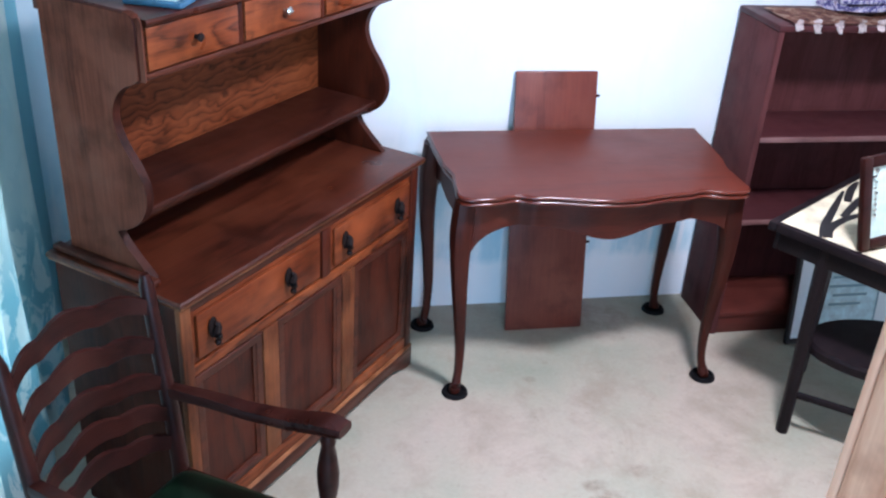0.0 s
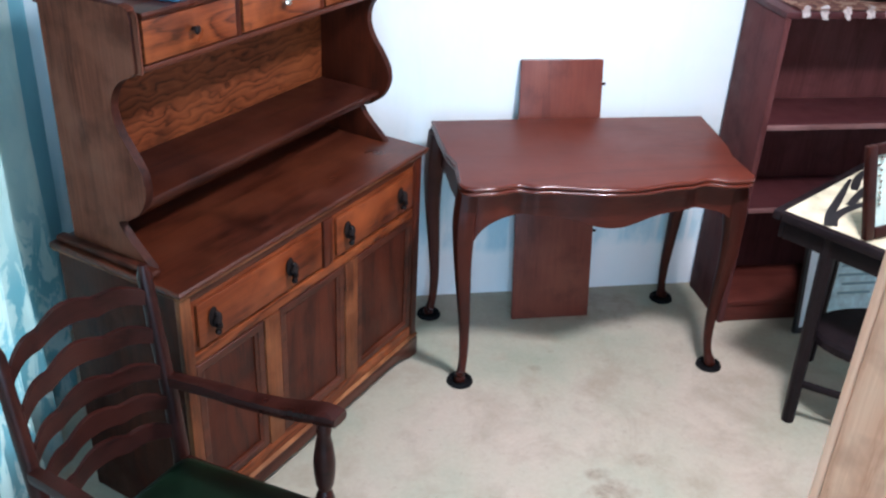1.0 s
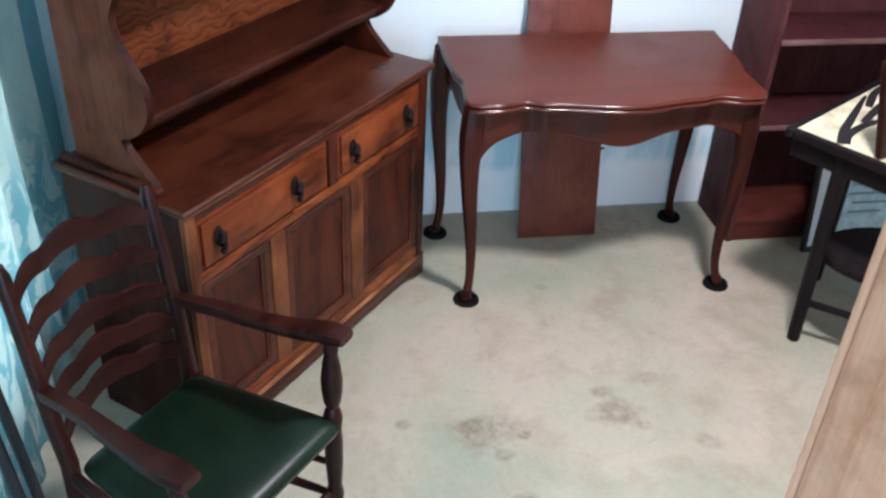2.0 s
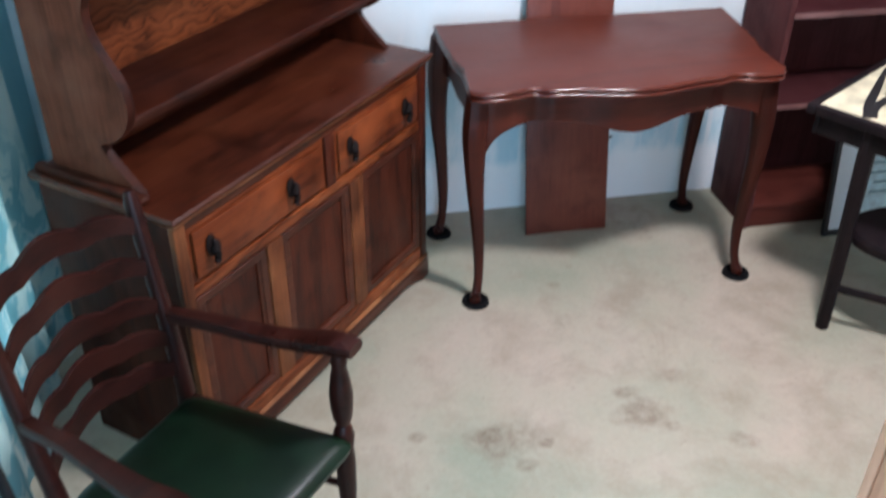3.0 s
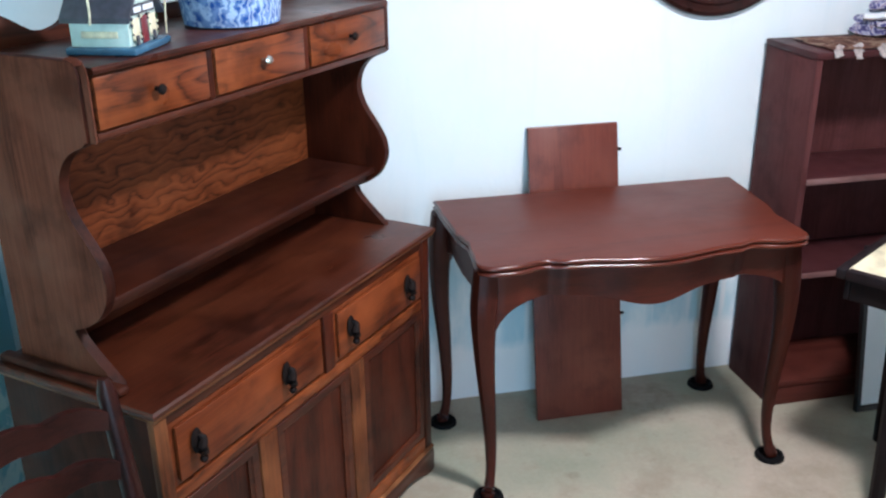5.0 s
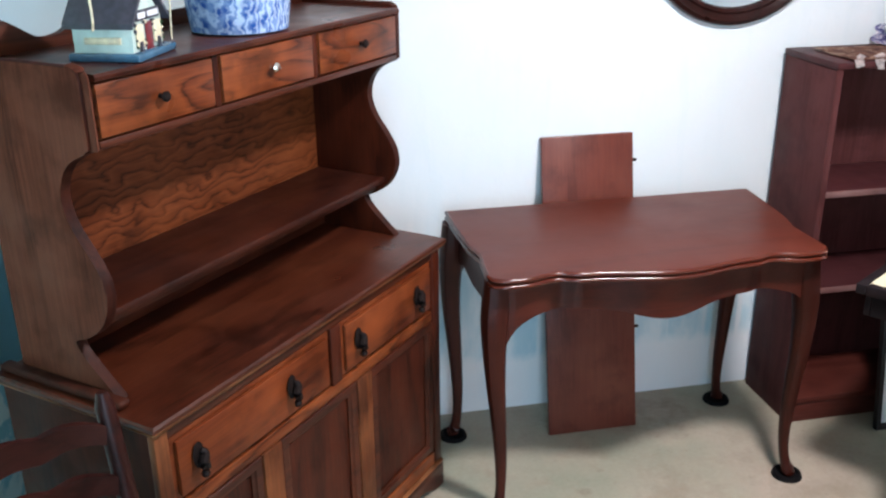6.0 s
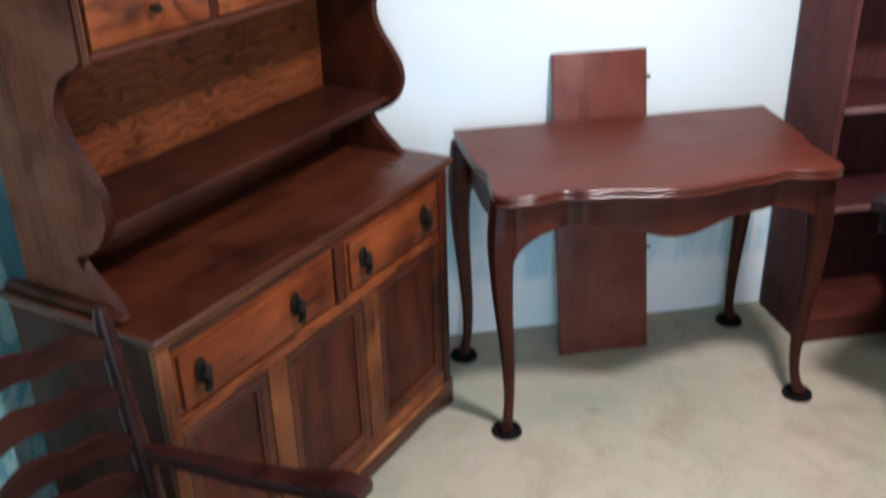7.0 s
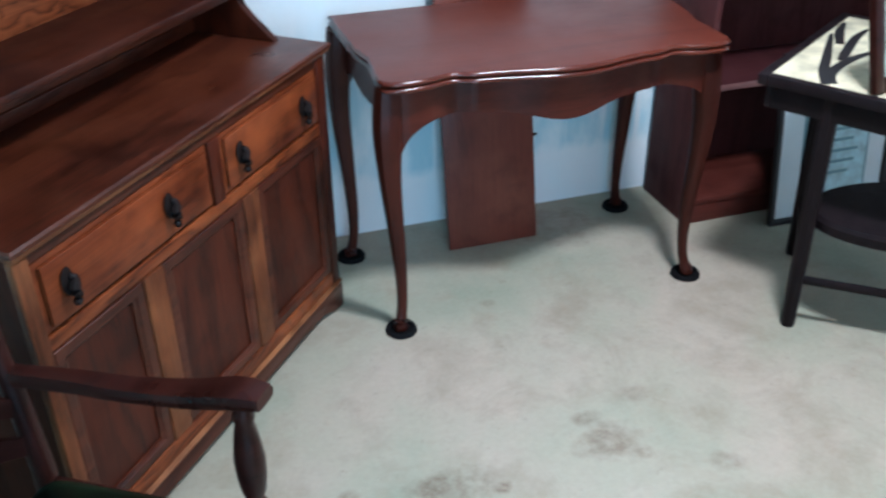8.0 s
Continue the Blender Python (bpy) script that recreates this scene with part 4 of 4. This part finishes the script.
def framed_print():
    t = thing("framed_print", pose(1.285, 0.150, 0.001, -8, 0, 0), label="black framed blue and white print leaning on the bookcase", category="picture")
    part("frame", framed(0.0, 0.44, 0.0, 0.56, 0.02, 0.020, 0.02), BLACK_PAINT, t)
    part("mount", box(0.018, 0.422, 0.010, 0.016, 0.018, 0.542, 0), WHITE_PAPER, t, "white mount")
    part("print", box(0.110, 0.345, 0.006, 0.0095, 0.075, 0.46, 0), PALE_BLUE, t, "pale blue print")
    part("print_border", framed(0.100, 0.355, 0.065, 0.47, 0.0098, 0.010, 0.003), BLUE_INK, t)
    for k, (a, b) in enumerate(((0.15, 0.30), (0.17, 0.27), (0.14, 0.31), (0.17, 0.28), (0.15, 0.29), (0.14, 0.31), (0.16, 0.30), (0.15, 0.28))):
        part("text_bar", box(a, b, 0.0045, 0.0058, 0.40 - 0.036 * k, 0.410 - 0.036 * k, 0), BLUE_INK, t)


framed_print()


# ---- things on the dresser ----
def on_dresser(u, v, z, turn=0.0):
    return DRESSER @ pose(u, v, z, 0, 0, turn)


def house_ornament():
    t = thing("house_ornament", on_dresser(0.172, 0.101, 1.3625, 20) @ Matrix.Diagonal((0.84, 0.84, 0.96, 1.0)), label="glazed pottery house ornament with a dark roof and red door", category="ornament")
    # the door end faces the front, the long pale wall the side
    part("base_slab", box(0.0, 0.180, 0.0, 0.155, 0.0, 0.014, 0.004), BLUE_GLAZE, t, "blue base")
    gable = [(0.012, 0.0145), (0.150, 0.0145), (0.150, 0.070), (0.081, 0.135), (0.012, 0.070)]
    part("house_wall", prism(gable, "y", 0.016, 0.145, 0.002), MINT, t, "pale mint walls")
    for a, b in ((-0.006, 0.081), (0.168, 0.081)):
        pts = [(a, 0.058), (a, 0.068), (b, 0.150), (b, 0.139)]
        part("roof_slope", prism(pts, "y", 0.004, 0.155, 0.001), SLATE, t, "dark slate roof slope")
    part("red_door", box(0.068, 0.096, 0.011, 0.0155, 0.0145, 0.064, 0.002), RED, t)
    for x in (0.024, 0.106):
        part("ivory_window", box(x, x + 0.034, 0.0125, 0.0155, 0.022, 0.062, 0.001), IVORY, t)
        part("dark_pot", box(x + 0.010, x + 0.022, 0.009, 0.0124, 0.0145, 0.032, 0.003), SLATE, t)
    part("sign_board", box(0.028, 0.136, 0.011, 0.0155, 0.068, 0.086, 0.001), SLATE, t, "dark sign with pale bars")
    for x0, x1 in ((0.034, 0.068), (0.078, 0.128)):
        part("sign_bar", box(x0, x1, 0.0098, 0.0106, 0.072, 0.082, 0), WHITE_PAPER, t)
    rnd = random.Random(5)
    for k in range(26):
        bm = bmesh.new()
        bmesh.ops.create_icosphere(bm, subdivisions=1, radius=0.0022 + 0.002 * rnd.random())
        bmesh.ops.translate(bm, verts=bm.verts, vec=(rnd.choice((0.018, 0.062, 0.101, 0.144)) + rnd.uniform(-0.006, 0.006), 0.0115, 0.018 + 0.048 * rnd.random()))
        part("painted_flower", bm, (SLATE, IVORY, LEAF_GLAZE)[k % 3], t)
    part("hanging_cord", sweep(curve_points([(0.158, 0.004, 0.140), (0.164, -0.002, 0.100), (0.162, 0.0, 0.050), (0.168, 0.004, 0.020)], 10), [0.0018] * 10, 6), IVORY, t, "pale string")
    part("relief_band", box(0.009, 0.0118, 0.040, 0.120, 0.030, 0.042, 0.002), IVORY, t)
    part("hanging_cord", sweep(curve_points([(-0.010, 0.085, 0.110), (-0.012, 0.083, 0.075), (-0.008, 0.088, 0.056)], 8), [0.0025] * 8, 6), IVORY, t, "pale string")


house_ornament()


def planter():
    prof = [(0.002, 0.0), (0.092, 0.0), (0.100, 0.004), (0.101, 0.012), (0.106, 0.05), (0.112, 0.10), (0.114, 0.13), (0.119, 0.137), (0.116, 0.143), (0.110, 0.138), (0.103, 0.10), (0.092, 0.03), (0.002, 0.012)]
    ob = part("planter", lathe(prof, 48), CHINA, None, "blue and white transferware china planter on the dresser", category="planter")
    ob.matrix_world = on_dresser(0.554, 0.206, 1.3625)


planter()


# ---- curtain at the side wall ----
def curtain():
    bm = bmesh.new()
    n = 120
    rows = []
    for k in range(n + 1):
        s = k / n
        y = 0.02 - 1.55 * s
        x = XL + 0.075 + 0.022 * math.sin(s * 46) + 0.010 * math.sin(s * 19 + 1)
        rows.append([bm.verts.new((x + 0.010 * math.sin(j * 0.8 + s * 8) * (1 - j / 12), y + 0.006 * math.sin(j + s * 5), 0.03 + 2.13 * j / 12)) for j in range(13)])
    for a, b in zip(rows, rows[1:]):
        for j in range(12):
            bm.faces.new((a[j], b[j], b[j + 1], a[j + 1]))
    bmesh.ops.solidify(bm, geom=bm.faces[:], thickness=0.003)
    t = thing("curtain", pose(0, 0, 0), label="pale hanging curtain with teal leaf print by the turquoise wall", category="curtain")
    part("cloth", bm, CURTAIN, t)
    rod = sweep([(XL + 0.075, 0.06, 2.17), (XL + 0.075, -1.58, 2.17)], [0.011, 0.011], 12)
    for y in (0.05, -1.57):
        rod = box(XL + 0.0005, XL + 0.078, y - 0.008, y + 0.008, 2.162, 2.178, 0.002, rod)
    part("curtain_rod", rod, LAMP_WHITE, t, "white curtain rod")


curtain()


def folded_stand():
    t = thing("folded_stand", pose(-1.125, -1.02, 0, 0, 0, 0), label="folded black stand leaning by the curtain", category="stand")
    for dy in (0.0, 0.075):
        part("pole", sweep([(0.02, dy, 0.0), (-0.035, dy - 0.02, 0.86)], [0.012, 0.012], 10), BLACK_PAINT, t)
    for z in (0.12, 0.70):
        part("cross_bar", sweep([(0.02 - 0.064 * z, 0.0, z), (0.02 - 0.064 * z, 0.07, z)], [0.008, 0.008], 8), BLACK_PAINT, t)


folded_stand()


# ---- pale cupboard beside the walk ----
def cupboard():
    t = thing("pine_cupboard", pose(0.213, -1.518, 0, 0, 0, 25), label="tall pinkish pine cupboard with plain sides", category="cupboard")
    part("carcass", box(0.0, 0.55, -0.46, 0.0, 0.05, 1.78, 0.004), PINE, t)
    part("plinth", box(0.01, 0.54, -0.45, -0.01, 0.0, 0.05, 0.002), PINE, t)
    part("cornice", box(-0.012, 0.562, -0.472, 0.012, 1.7805, 1.81, 0.006), PINE, t)
    for x0 in (0.006, 0.277):
        d = part("door", box(x0, x0 + 0.267, 0.0005, 0.018, 0.07, 1.76, 0.003), PINE, t)
        part("door_knob", lathe([(0.0005, 0.0), (0.014, 0.004), (0.014, 0.012), (0.0005, 0.016)], 12, at=(0, 0, 0)), PINE, d).matrix_local = pose(x0 + (0.235 if x0 < 0.1 else 0.03), 0.018, 0.95, -90, 0, 0)


cupboard()


def ceiling_lamp():
    t = thing("ceiling_lamp", pose(*LAMP, ZC - 0.001, 180, 0, 0), label="plain white ceiling lamp with an open tray", category="lamp")
    bm = box(-0.19, 0.19, -0.19, 0.19, 0.0, 0.020, 0.003)
    for a in ((-0.19, -0.175, -0.19, 0.19), (0.175, 0.19, -0.19, 0.19), (-0.175, 0.175, -0.19, -0.175), (-0.175, 0.175, 0.175, 0.19)):
        box(*a, 0.0, 0.06, 0.002, bm)
    part("tray", bm, LAMP_WHITE, t)


ceiling_lamp()
